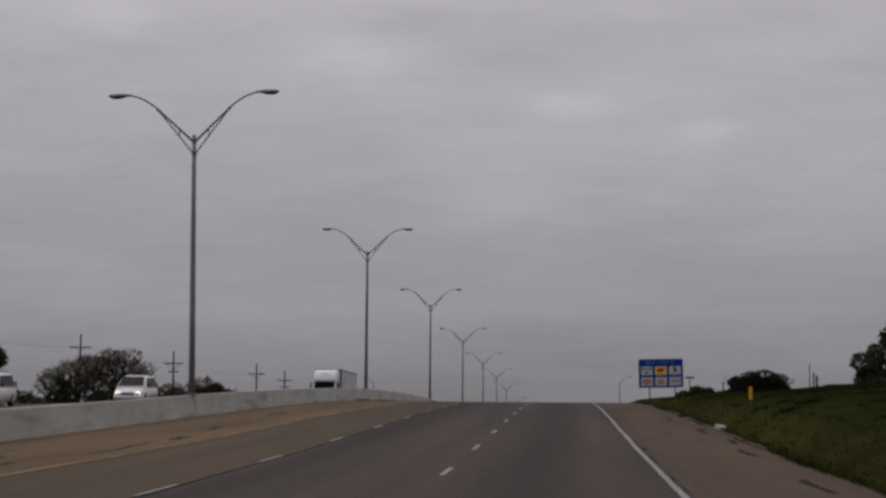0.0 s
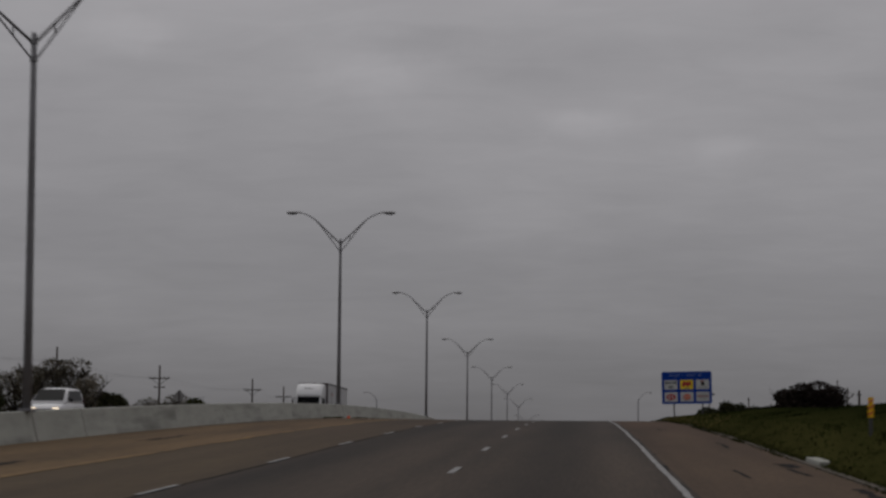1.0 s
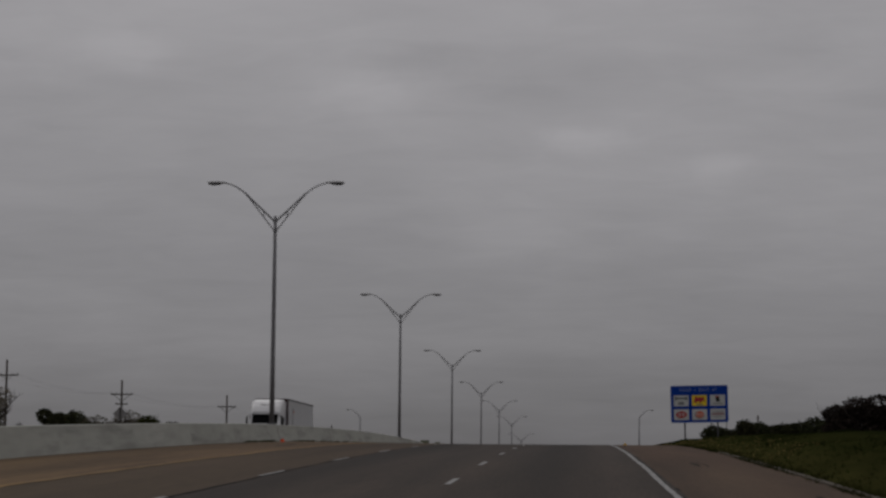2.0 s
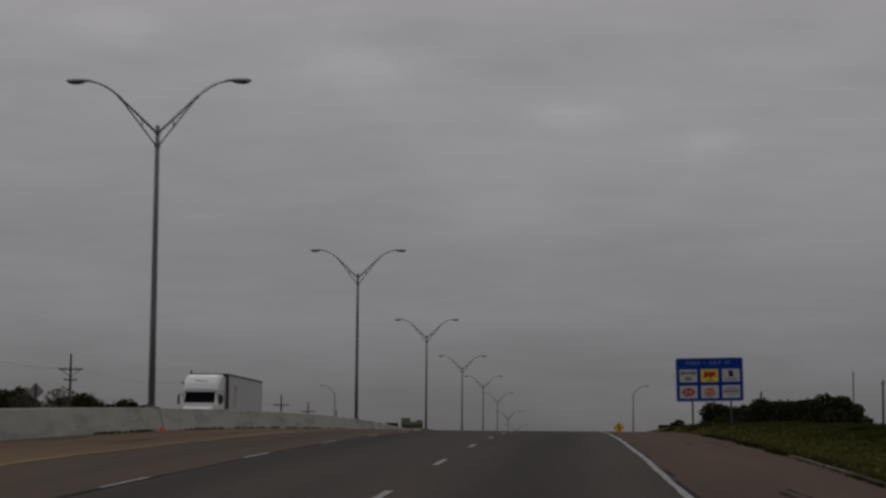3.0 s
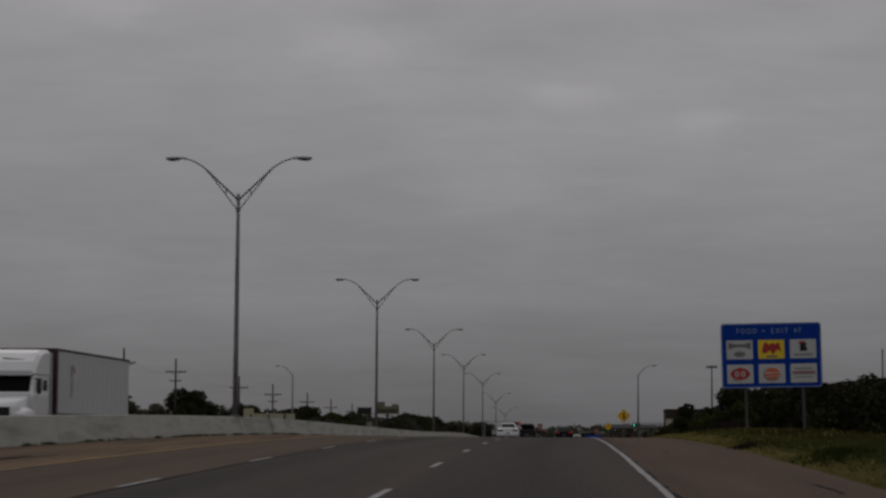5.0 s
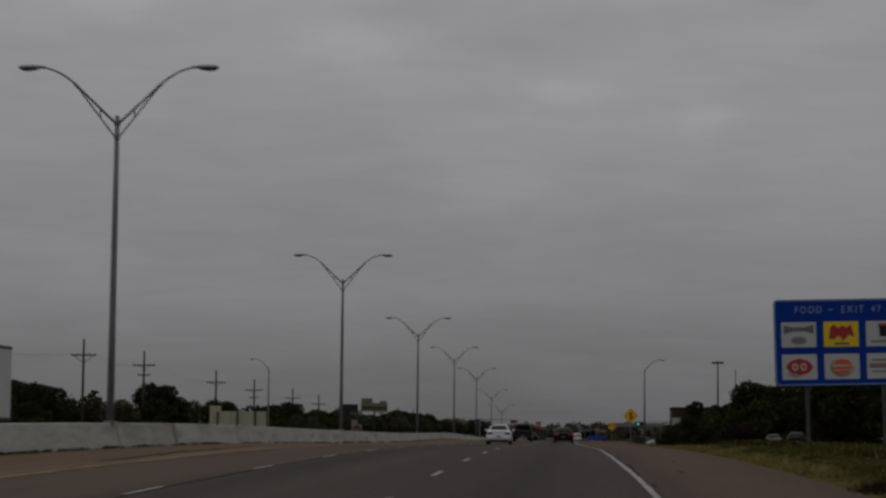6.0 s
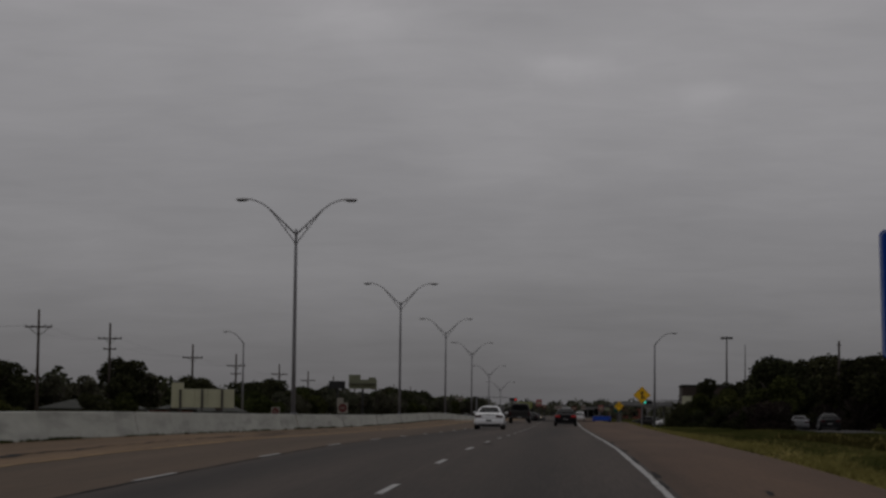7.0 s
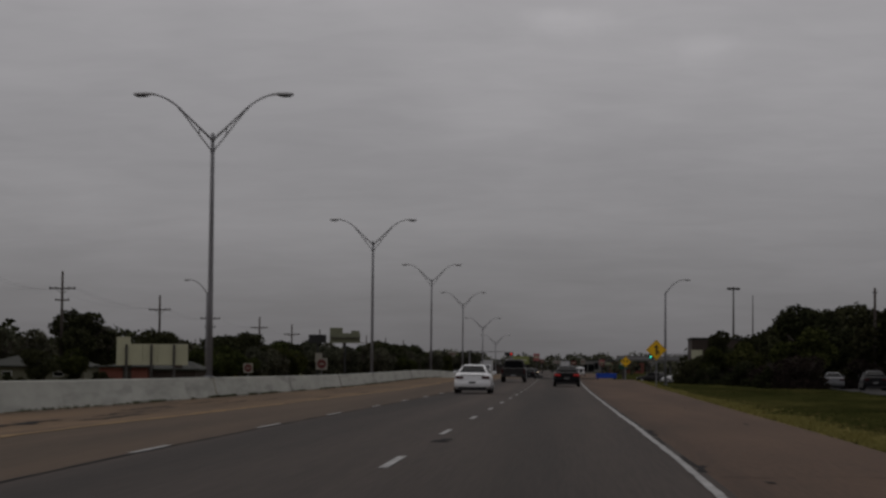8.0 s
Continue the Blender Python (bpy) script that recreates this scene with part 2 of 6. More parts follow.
M = dict(
    asphalt=material("asphalt", (0.0320, 0.0262, 0.0208), 0.92, 0, 0.44, 0.55, 14, 0.3, (0.0400, 0.0322, 0.0246), stretch=(1.5, 0.035, 1), spec=0.2),
    brown_road=material("brown_concrete", (0.0555, 0.0385, 0.0232), 0.92, 0, 0.34, 0.5, 12, 0.3, (0.0665, 0.0460, 0.0270), stretch=(1.4, 0.05, 1), spec=0.2),
    tan_road=material("tan_dusty_concrete", (0.0800, 0.0545, 0.0290), 0.95, 0, 0.40, 0.5, 9, 0.35, (0.1000, 0.0665, 0.0325), stretch=(1.2, 0.10, 1), spec=0.2),
    shoulder=material("brown_chip_seal", (0.0515, 0.0362, 0.0250), 0.95, 0, 0.34, 0.5, 16, 0.4, (0.0640, 0.0445, 0.0295), stretch=(1.2, 0.12, 1), spec=0.2),
    frontage=material("grey_asphalt", (0.045, 0.044, 0.043), 1.0, 0, 0.2, 0.3, 12, 0.2, spec=0.05),
    white_line=material("worn_white_paint", (0.25, 0.25, 0.245), 0.8, 0, 0.40, 1.2, 9, 0.1),
    yellow_line=material("worn_yellow_paint", (0.122, 0.071, 0.022), 0.85, 0, 0.5, 0.6, 7, 0.1, (0.165, 0.096, 0.028), stretch=(1, 0.2, 1)),
    tar=material("black_tar", (0.020, 0.019, 0.019), 0.95, 0, 0.3, 1.0, 10, 0.2, spec=0.05),
    concrete=material("weathered_concrete", (0.346, 0.354, 0.318), 0.92, 0, 0.17, 0.7, 5, 0.15, (0.378, 0.384, 0.350), stretch=(1, 0.22, 0.9), spec=0.2),
    stain=material("dark_concrete_stain", (0.21, 0.205, 0.185), 0.95, 0, 0.35, 0.8, 9, 0.2),
    galvanised=material("galvanised_steel", (0.195, 0.195, 0.205), 0.6, 0.25, 0.2, 0.8, 8, 0.05),
    lamp_grey=material("dull_grey_metal", (0.075, 0.075, 0.08), 0.6, 0.2, 0.2, 2, 12, 0.05),
    housing=material("pale_lamp_housing", (0.34, 0.34, 0.345), 0.55, 0.1, 0.12, 2, 12, 0.05),
    lens=material("lamp_lens", (0.55, 0.56, 0.58), 0.25, 0, 0.1, 3, 12, 0),
    wood_pole=material("creosoted_wood", (0.055, 0.045, 0.040), 0.9, 0, 0.35, 1, 9, 0.3, stretch=(4, 4, 0.4)),
    wire=material("dark_wire", (0.10, 0.10, 0.11), 0.7, 0, 0.1, 1, 5, 0),
    grass_ground=material("grassy_soil", (0.0165, 0.0208, 0.0066), 1.0, 0, 0.40, 0.30, 1.6, 0.4, (0.0300, 0.0310, 0.0096), stretch=(1, 0.2, 1), spec=0.0),
    blade=leafy("grass_blade", (0.0195, 0.0295, 0.0078), (0.030, 0.0400, 0.0104), 0.2),
    dry_blade=leafy("dry_grass_blade", (0.18, 0.152, 0.052), (0.245, 0.21, 0.078), 0.2),
    olive_blade=leafy("olive_grass_blade", (0.039, 0.0395, 0.0125), (0.052, 0.0510, 0.0158), 0.18),
    lime_blade=leafy("yellow_green_blade", (0.062, 0.066, 0.017), (0.085, 0.082, 0.024), 0.2),
    weed_leaf=leafy("dark_weed_leaf", (0.0150, 0.0215, 0.0062), (0.023, 0.0310, 0.0085), 0.25),
    leaf_dark=leafy("dark_leaf", (0.028, 0.0300, 0.0165), (0.041, 0.0440, 0.0225), 0.25),
    leaf_green=leafy("green_leaf", (0.031, 0.0380, 0.0135), (0.050, 0.0580, 0.0200), 0.25),
    leaf_brown=leafy("brown_leaf", (0.115, 0.102, 0.080), (0.155, 0.138, 0.105), 0.3),
    # grey-green leaf, paled further to put distance haze into the colour
    leaf_hazy=leafy("hazed_grey_green_leaf", (0.052, 0.054, 0.038), (0.078, 0.080, 0.054), 0.3),
    leaf_russet=leafy("russet_leaf", (0.024, 0.0195, 0.0165), (0.035, 0.028, 0.0235), 0.25),
    bark=material("bark", (0.040, 0.033, 0.028), 0.95, 0, 0.35, 2, 12, 0.5, stretch=(3, 3, 0.6)),
    sign_blue=material("blue_sign_sheet", (0.001, 0.040, 0.30), 0.6, 0, 0.12, 0.8, 6, 0.02, spec=0.12),
    sign_white=material("white_sign_sheet", (0.54, 0.55, 0.54), 0.5, 0, 0.10, 1.2, 8, 0.02),
    sign_yellow=material("yellow_sign_sheet", (0.84, 0.48, 0.010), 0.5, 0, 0.10, 1.2, 8, 0.02),
    panel_yellow=material("yellow_panel", (0.85, 0.62, 0.03), 0.5, 0, 0.08, 1.2, 8, 0.02),
    sign_red=material("red_sign_sheet", (0.42, 0.035, 0.04), 0.5, 0, 0.12, 1.2, 8, 0.02),
    sign_green=material("green_sign_sheet", (0.008, 0.055, 0.035), 0.5, 0, 0.12, 1.2, 8, 0.02),
    sign_back=material("bare_sign_back", (0.26, 0.26, 0.27), 0.5, 0.4, 0.15, 1.2, 8, 0.02),
    black=material("black_paint", (0.012, 0.012, 0.013), 0.5, 0, 0.2, 2, 10, 0.02),
    sign_worn=material("worn_grey_white_sheet", (0.24, 0.23, 0.20), 0.6, 0, 0.15, 1.2, 8, 0.02),
    pale_blue=material("pale_blue_ink", (0.25, 0.33, 0.54), 0.6, 0, 0.15, 3, 10, 0),
    grey_ink=material("grey_ink", (0.16, 0.17, 0.17), 0.6, 0, 0.2, 3, 10, 0),
    orange=material("orange_ink", (0.62, 0.14, 0.07), 0.6, 0, 0.15, 3, 10, 0),
    cream=material("cream_board", (0.40, 0.40, 0.29), 0.7, 0, 0.12, 0.6, 5, 0.05),
    olive=material("olive_board", (0.17, 0.18, 0.12), 0.8, 0, 0.2, 0.6, 5, 0.05),
    car_white=material("white_car_paint", (0.72, 0.73, 0.74), 0.25, 0, 0.04, 0.7, 4, 0, spec=0.5),
    car_black=material("black_car_paint", (0.005, 0.005, 0.006), 0.4, 0, 0.15, 0.7, 4, 0, spec=0.1),
    car_silver=material("silver_car_paint", (0.15, 0.154, 0.164), 0.35, 0.2, 0.06, 0.7, 4, 0, spec=0.4),
    car_grey=material("dark_grey_car_paint", (0.022, 0.0205, 0.020), 0.45, 0.0, 0.15, 0.7, 4, 0, spec=0.15),
    glass=material("tinted_glass", (0.003, 0.0035, 0.004), 0.3, 0, 0.1, 1, 3, 0, spec=0.05),
    rubber=material("tyre_rubber", (0.010, 0.010, 0.010), 0.9, 0, 0.2, 3, 15, 0.2),
    alloy=material("wheel_alloy", (0.4, 0.4, 0.42), 0.35, 0.8, 0.1, 3, 15, 0.05),
    trim=material("black_plastic_trim", (0.02, 0.02, 0.021), 0.6, 0, 0.15, 3, 15, 0.05),
    tail=glow("lit_tail_lamp", (0.26, 0.010, 0.010), 0.22),
    tail_off=material("red_lamp_glass", (0.045, 0.006, 0.007), 0.25, 0, 0.15, 3, 10, 0),
    headlight=glow("lit_headlamp", (1.0, 0.84, 0.62), 1.2),
    red_light=glow("red_signal_lens", (0.8, 0.03, 0.02), 0.5),
    green_light=glow("green_signal_lens", (0.05, 0.8, 0.55), 0.9),
    plate=material("number_plate", (0.26, 0.26, 0.26), 0.5, 0, 0.1, 5, 20, 0),
    trailer=material("white_trailer_skin", (0.52, 0.53, 0.54), 0.45, 0, 0.10, 0.25, 3, 0.02),
    maroon=material("dark_maroon_paint", (0.045, 0.022, 0.022), 0.5, 0, 0.15, 1, 6, 0.02),
    steel_dark=material("dark_trailer_steel", (0.06, 0.057, 0.055), 0.6, 0.3, 0.2, 1, 8, 0.05),
    roof=material("grey_shingle_roof", (0.029, 0.031, 0.026), 0.95, 0, 0.25, 0.8, 9, 0.2),
    wall_cream=material("cream_siding", (0.13, 0.13, 0.095), 0.85, 0, 0.12, 0.6, 6, 0.1),
    lime=material("lime_board", (0.20, 0.23, 0.075), 0.7, 0, 0.15, 0.6, 5, 0.05),
    brick=material("red_brick", (0.16, 0.058, 0.044), 0.9, 0, 0.3, 1.0, 9, 0.2),
    brown_wall=material("brown_wall", (0.045, 0.034, 0.029), 0.9, 0, 0.2, 0.5, 6, 0.1),
    pale_wall=material("pale_wall", (0.155, 0.155, 0.150), 0.85, 0, 0.18, 0.15, 4, 0.05),
    blue_box=material("blue_painted_steel", (0.008, 0.06, 0.42), 0.5, 0, 0.15, 1, 6, 0.05),
    pale_kerb=material("worn_kerb_concrete", (0.085, 0.072, 0.055), 0.95, 0, 0.3, 0.8, 8, 0.3),
    mortar=material("brown_mortar", (0.20, 0.17, 0.12), 0.95, 0, 0.35, 1.5, 9, 0.2),
    faded_pink=material("faded_pink_sheet", (0.30, 0.10, 0.10), 0.6, 0, 0.15, 1, 6, 0),
    # red muted in its base colour to stand for haze over far signs
    dull_red=material("haze_dulled_red_sheet", (0.10, 0.022, 0.022), 0.6, 0, 0.15, 1, 6, 0),
    debris=material("orange_plastic", (0.75, 0.10, 0.03), 0.6, 0, 0.1, 5, 20, 0),
)



def dry_margin(m):
    """Patchy straw-coloured grass along the shoulder edge and in loose drifts over the bank."""
    n, l = m.node_tree.nodes, m.node_tree.links
    b = n["Principled BSDF"]
    green = b.inputs["Base Color"].links[0].from_socket
    tc, sp = n.new("ShaderNodeTexCoord"), n.new("ShaderNodeSeparateXYZ")
    l.new(tc.outputs["Object"], sp.inputs[0])

    def ramped(src, a, b_, c, d):
        r = n.new("ShaderNodeMapRange")
        r.interpolation_type = "SMOOTHSTEP"
        for k, v in (("From Min", a), ("From Max", b_), ("To Min", c), ("To Max", d)):
            r.inputs[k].default_value = v
        l.new(src, r.inputs["Value"])
        return r.outputs[0]

    def math_(op, p, q):
        x = n.new("ShaderNodeMath")
        x.operation = op
        for k, v in enumerate((p, q)):
            if isinstance(v, (int, float)):
                x.inputs[k].default_value = v
            else:
                l.new(v, x.inputs[k])
        return x.outputs[0]

    lin = n.new("ShaderNodeMapRange")
    for k, v in (("From Min", 225), ("From Max", 420), ("To Min", 4.85), ("To Max", 7.7)):
        lin.inputs[k].default_value = v
    l.new(sp.outputs["Y"], lin.inputs["Value"])
    dist = math_("SUBTRACT", sp.outputs["X"], lin.outputs[0])
    drift, patch = n.new("ShaderNodeTexNoise"), n.new("ShaderNodeTexNoise")
    drift.inputs["Scale"].default_value, drift.inputs["Detail"].default_value = 0.16, 3
    patch.inputs["Scale"].default_value, patch.inputs["Detail"].default_value = 0.7, 4
    longer = n.new("ShaderNodeMapping")
    longer.inputs["Scale"].default_value = (1.3, 0.24, 1)
    l.new(tc.outputs["Object"], longer.inputs[0])
    for t in (drift, patch):
        l.new(longer.outputs[0], t.inputs["Vector"])
    near = ramped(math_("SUBTRACT", dist, math_("MULTIPLY", drift.outputs["Fac"], 1.1)), -0.30, 0.22, 1.0, 0.0)
    along = ramped(sp.outputs["Y"], 120, 215, 0.12, 1.0)
    loose = math_("MULTIPLY", ramped(drift.outputs["Fac"], 0.47, 0.68, 0.0, 0.20), ramped(sp.outputs["Y"], 110, 215, 0.10, 1.0))
    mask = math_("MAXIMUM", math_("MULTIPLY", near, along), loose)
    mask = math_("MULTIPLY", mask, ramped(patch.outputs["Fac"], 0.30, 0.60, 0.35, 1.0))
    mx = n.new("ShaderNodeMix")
    mx.data_type = "RGBA"
    l.new(mask, mx.inputs["Factor"])
    l.new(green, mx.inputs["A"])
    mx.inputs["B"].default_value = (0.150, 0.126, 0.046, 1)
    # darker, duller green away from the shoulders on both sides of the highway, as far as the crest
    away = math_("MAXIMUM", ramped(dist, 0.7, 3.2, 0.0, 0.85), ramped(sp.outputs["X"], -34, -32, 0.85, 0.0))
    duller = math_("MULTIPLY", away, ramped(sp.outputs["Y"], 130, 175, 1.0, 0.0))
    duller = math_("MULTIPLY", duller, ramped(drift.outputs["Fac"], 0.35, 0.60, 0.55, 1.0))
    dull = n.new("ShaderNodeMix")
    dull.data_type = "RGBA"
    l.new(duller, dull.inputs["Factor"])
    l.new(mx.outputs["Result"], dull.inputs["A"])
    dull.inputs["B"].default_value = (0.0082, 0.0112, 0.0038, 1)
    l.new(dull.outputs["Result"], b.inputs["Base Color"])


dry_margin(M["grass_ground"])


def blotched(m, dark=0.60):
    """Weather stains of their own shape, different on every cast piece."""
    n, l = m.node_tree.nodes, m.node_tree.links
    b = n["Principled BSDF"]
    plain = b.inputs["Base Color"].links[0].from_socket
    tc, oi, add = n.new("ShaderNodeTexCoord"), n.new("ShaderNodeObjectInfo"), n.new("ShaderNodeVectorMath")
    far = n.new("ShaderNodeMath")
    far.operation = "MULTIPLY"
    far.inputs[1].default_value = 90.0
    l.new(oi.outputs["Random"], far.inputs[0])
    l.new(tc.outputs["Object"], add.inputs[0])
    l.new(far.outputs[0], add.inputs[1])
    for mp in [k for k in n if k.bl_idname == "ShaderNodeMapping"]:
        l.new(add.outputs[0], mp.inputs[0])
    sc = n.new("ShaderNodeMapping")
    sc.inputs["Scale"].default_value = (1, 0.16, 1.5)
    l.new(add.outputs[0], sc.inputs[0])
    tex, cut = n.new("ShaderNodeTexNoise"), n.new("ShaderNodeMapRange")
    tex.inputs["Scale"].default_value, tex.inputs["Detail"].default_value, tex.inputs["Roughness"].default_value = 1.1, 6, 0.62
    l.new(sc.outputs[0], tex.inputs["Vector"])
    for k, v in (("From Min", 0.50), ("From Max", 0.72), ("To Min", 1.0), ("To Max", dark)):
        cut.inputs[k].default_value = v
    l.new(tex.outputs["Fac"], cut.inputs["Value"])
    mul = n.new("ShaderNodeVectorMath")
    mul.operation = "SCALE"
    l.new(plain, mul.inputs[0])
    l.new(cut.outputs[0], mul.inputs["Scale"])
    l.new(mul.outputs[0], b.inputs["Base Color"])


blotched(M["concrete"])


def tone_along(m, first, then, y0=45.0, y1=125.0, bands=()):
    """Paler, browner colour (factor first) that gives way to another (then) between y0 and y1, plus paler and darker
    bands (x, half width, factor), those in the lanes worn and oily.
    """
    n, l = m.node_tree.nodes, m.node_tree.links
    b = n["Principled BSDF"]
    src = b.inputs["Base Color"].links[0].from_socket
    tc, sp, tex = n.new("ShaderNodeTexCoord"), n.new("ShaderNodeSeparateXYZ"), n.new("ShaderNodeTexNoise")
    l.new(tc.outputs["Object"], sp.inputs[0])
    mp = n.new("ShaderNodeMapping")
    mp.inputs["Scale"].default_value = (0.9, 0.06, 1)
    l.new(tc.outputs["Object"], mp.inputs[0])
    l.new(mp.outputs[0], tex.inputs["Vector"])
    tex.inputs["Scale"].default_value, tex.inputs["Detail"].default_value = 1.0, 5
    wander = n.new("ShaderNodeMath")
    wander.operation = "MULTIPLY_ADD"
    wander.inputs[1].default_value = 60.0
    l.new(tex.outputs["Fac"], wander.inputs[0])
    l.new(sp.outputs["Y"], wander.inputs[2])
    fac = n.new("ShaderNodeMapRange")
    fac.interpolation_type = "SMOOTHSTEP"
    for k, v in (("From Min", y0 + 30), ("From Max", y1 + 30), ("To Min", 0.0), ("To Max", 1.0)):
        fac.inputs[k].default_value = v
    l.new(wander.outputs[0], fac.inputs["Value"])
    out = None
    for x, half, gain in bands:
        gap, far, band, both = (n.new("ShaderNodeMath"), n.new("ShaderNodeMath"), n.new("ShaderNodeMapRange"), n.new("ShaderNodeMath"))
        gap.operation, far.operation, both.operation = "MULTIPLY_ADD", "ABSOLUTE", "MULTIPLY"
        sway = n.new("ShaderNodeMath")
        sway.inputs[1].default_value = -x - 0.3
        l.new(sp.outputs["X"], sway.inputs[0])
        gap.inputs[1].default_value = 0.6
        l.new(tex.outputs["Fac"], gap.inputs[0])
        l.new(sway.outputs[0], gap.inputs[2])
        l.new(gap.outputs[0], far.inputs[0])
        band.interpolation_type = "SMOOTHSTEP"
        for k, v in (("From Min", 0.0), ("From Max", half), ("To Min", gain), ("To Max", 1.0)):
            band.inputs[k].default_value = v
        l.new(far.outputs[0], band.inputs["Value"])
        if out:
            l.new(out, both.inputs[0])
        else:
            both.inputs[0].default_value = 1.0
        l.new(band.outputs[0], both.inputs[1])
        out = both.outputs[0]
    mul_ = n.new("ShaderNodeVectorMath")
    mul_.operation = "SCALE"
    l.new(src, mul_.inputs[0])
    l.new(out, mul_.inputs["Scale"])
    stage = n.new("ShaderNodeMix")
    stage.data_type = "VECTOR"
    stage.inputs[4].default_value, stage.inputs[5].default_value = first, then
    l.new(fac.outputs[0], stage.inputs[0])
    done = n.new("ShaderNodeVectorMath")
    done.operation = "MULTIPLY"
    l.new(mul_.outputs[0], done.inputs[0])
    l.new(stage.outputs[1], done.inputs[1])
    l.new(done.outputs[0], b.inputs["Base Color"])


tone_along(M["asphalt"], (1.30, 1.18, 1.12), (0.93, 0.872, 0.925), bands=((-5.0, 1.0, 0.60), (-3.4, 0.8, 1.16), (-2.2, 0.5, 1.18), (-0.4, 1.15, 0.66), (1.05, 0.7, 1.18)))
tone_along(M["brown_road"], (1.20, 1.19, 1.08), (0.98, 0.92, 0.93), bands=((-8.0, 0.5, 1.08), (-7.2, 0.6, 0.90)))
# the band at -12.5 is a darker strip along the barrier's foot
tone_along(M["tan_road"], (1.18, 1.13, 1.05), (0.98, 0.91, 0.95), bands=((-9.4, 0.55, 1.22), (-12.5, 0.5, 0.80)))
tone_along(M["shoulder"], (1.36, 1.26, 1.14), (1.12, 0.94, 0.86), bands=((2.0, 0.35, 0.85), (3.4, 1.0, 1.08)))

# ---------- geometry helpers ----------
KNOTS = [(-60, -1.6), (-5, 0.0), (20, 0.746), (40, 1.512), (60, 2.378), (80, 3.28), (100, 4.125), (120, 4.88), (140, 5.521), (165, 6.149),
         (190, 6.63), (220, 6.985), (260, 7.155), (320, 7.429), (400, 8.03), (470, 8.04), (560, 8.4), (700, 9.5), (900, 11.0), (1400, 12.0)]
KY = [k[0] for k in KNOTS]
KZ = [k[1] for k in KNOTS]
KM = [(KZ[min(i + 1, len(KZ) - 1)] - KZ[max(i - 1, 0)]) / (KY[min(i + 1, len(KZ) - 1)] - KY[max(i - 1, 0)]) for i in range(len(KZ))]
FALL = 0.0096          # the inner lane and shoulder rise gently towards the median


def grade(y):
    """Height of the carriageway's right-hand lanes at y."""
    y = min(max(y, KY[0]), KY[-1])
    i = min(max(sum(1 for k in KY if k <= y) - 1, 0), len(KY) - 2)
    h = KY[i + 1] - KY[i]
    s = (y - KY[i]) / h
    return ((2 * s**3 - 3 * s**2 + 1) * KZ[i] + (s**3 - 2 * s**2 + s) * h * KM[i]
            + (3 * s**2 - 2 * s**3) * KZ[i + 1] + (s**3 - s**2) * h * KM[i + 1])


def slope(y):
    return math.degrees(math.atan((grade(y + 1) - grade(y - 1)) / 2))


def deck_z(x, y):
    """Height of the paved surface."""
    return grade(y) + (-FALL * min(0.0, x + 5.64) if -13.5 < x < 0 else 0.072 - 0.30 if x <= -13.5 else 0.0)


def smooth(s):
    s = min(max(s, 0.0), 1.0)
    return s * s * (3 - 2 * s)


def lerp_table(table, y):
    if y <= table[0][0]:
        return table[0][1]
    for (a, va), (b, vb) in zip(table, table[1:]):
        if y <= b:
            return va + (vb - va) * (y - a) / (b - a)
    return table[-1][1]


EDGE = [(0, 4.55), (100, 4.5), (160, 4.75), (225, 4.85), (310, 6.3), (420, 7.2), (1400, 8.0)]
BANK = [(0, 1.5), (50, 1.5), (75, 1.2), (130, 0.62), (180, 0.5), (225, 0.42), (260, 0.15), (310, -0.06), (340, -0.17), (380, -0.52), (420, -0.5), (700, 0.0)]


def land_z(x, y):
    """Height of the open ground."""
    g = grade(y)
    if x > 0:
        d = x - lerp_table(EDGE, y)
        b = lerp_table(BANK, y)
        z = g - 0.02 + b * (0.47 * smooth(d / 1.1) + 0.53 * smooth(d / 4.5) if b > 0 else smooth(d / 4.5)) if d > 0 else g - 0.30 + 0.28 * smooth(1 + d / 0.3)
        if d > 1:
            z += 0.16 * noise.noise((x * 0.22, y * 0.13, 0.0)) * smooth((d - 1) / 3)
        z -= 0.5 * smooth((d - 1.5) / 7) * smooth((260 - y) / 50)
        z += 0.72 * smooth((d - 3.2) / 5) * smooth((y - 50) / 22) * smooth((108 - y) / 14)
        return z
    if x > -31.2:
        return g - 0.55
    return g - 0.40 - 0.5 * smooth((-31.2 - x) / 20) + 0.2 * noise.noise((x * 0.1, y * 0.1, 3.0))


def mesh_of(name, verts, faces):
    me = bpy.data.meshes.new(name)
    me.from_pydata(verts, [], faces)
    me.update()
    return me


def put(name, me, mat, parent=None, label="", shade=False):
    ob = new(name, me)
    if not me.materials:
        me.materials.append(mat)
    if shade:
        for p in me.polygons:
            p.use_smooth = True
    if parent:
        ob.parent = parent
    if label:
        tagged(ob, label)
    return ob


def part(name, bm, mat, parent=None, label="", shade=False):
    me = bpy.data.meshes.new(name)
    bmesh.ops.recalc_face_normals(bm, faces=bm.faces[:])
    bm.to_mesh(me)
    bm.free()
    return put(name, me, mat, parent, label, shade)


def thing(name, m, label, category, group="", kind=""):
    e = new(name)
    e.empty_display_size = 0.3
    e.matrix_world = m
    return tagged(e, label, category, group, kind)


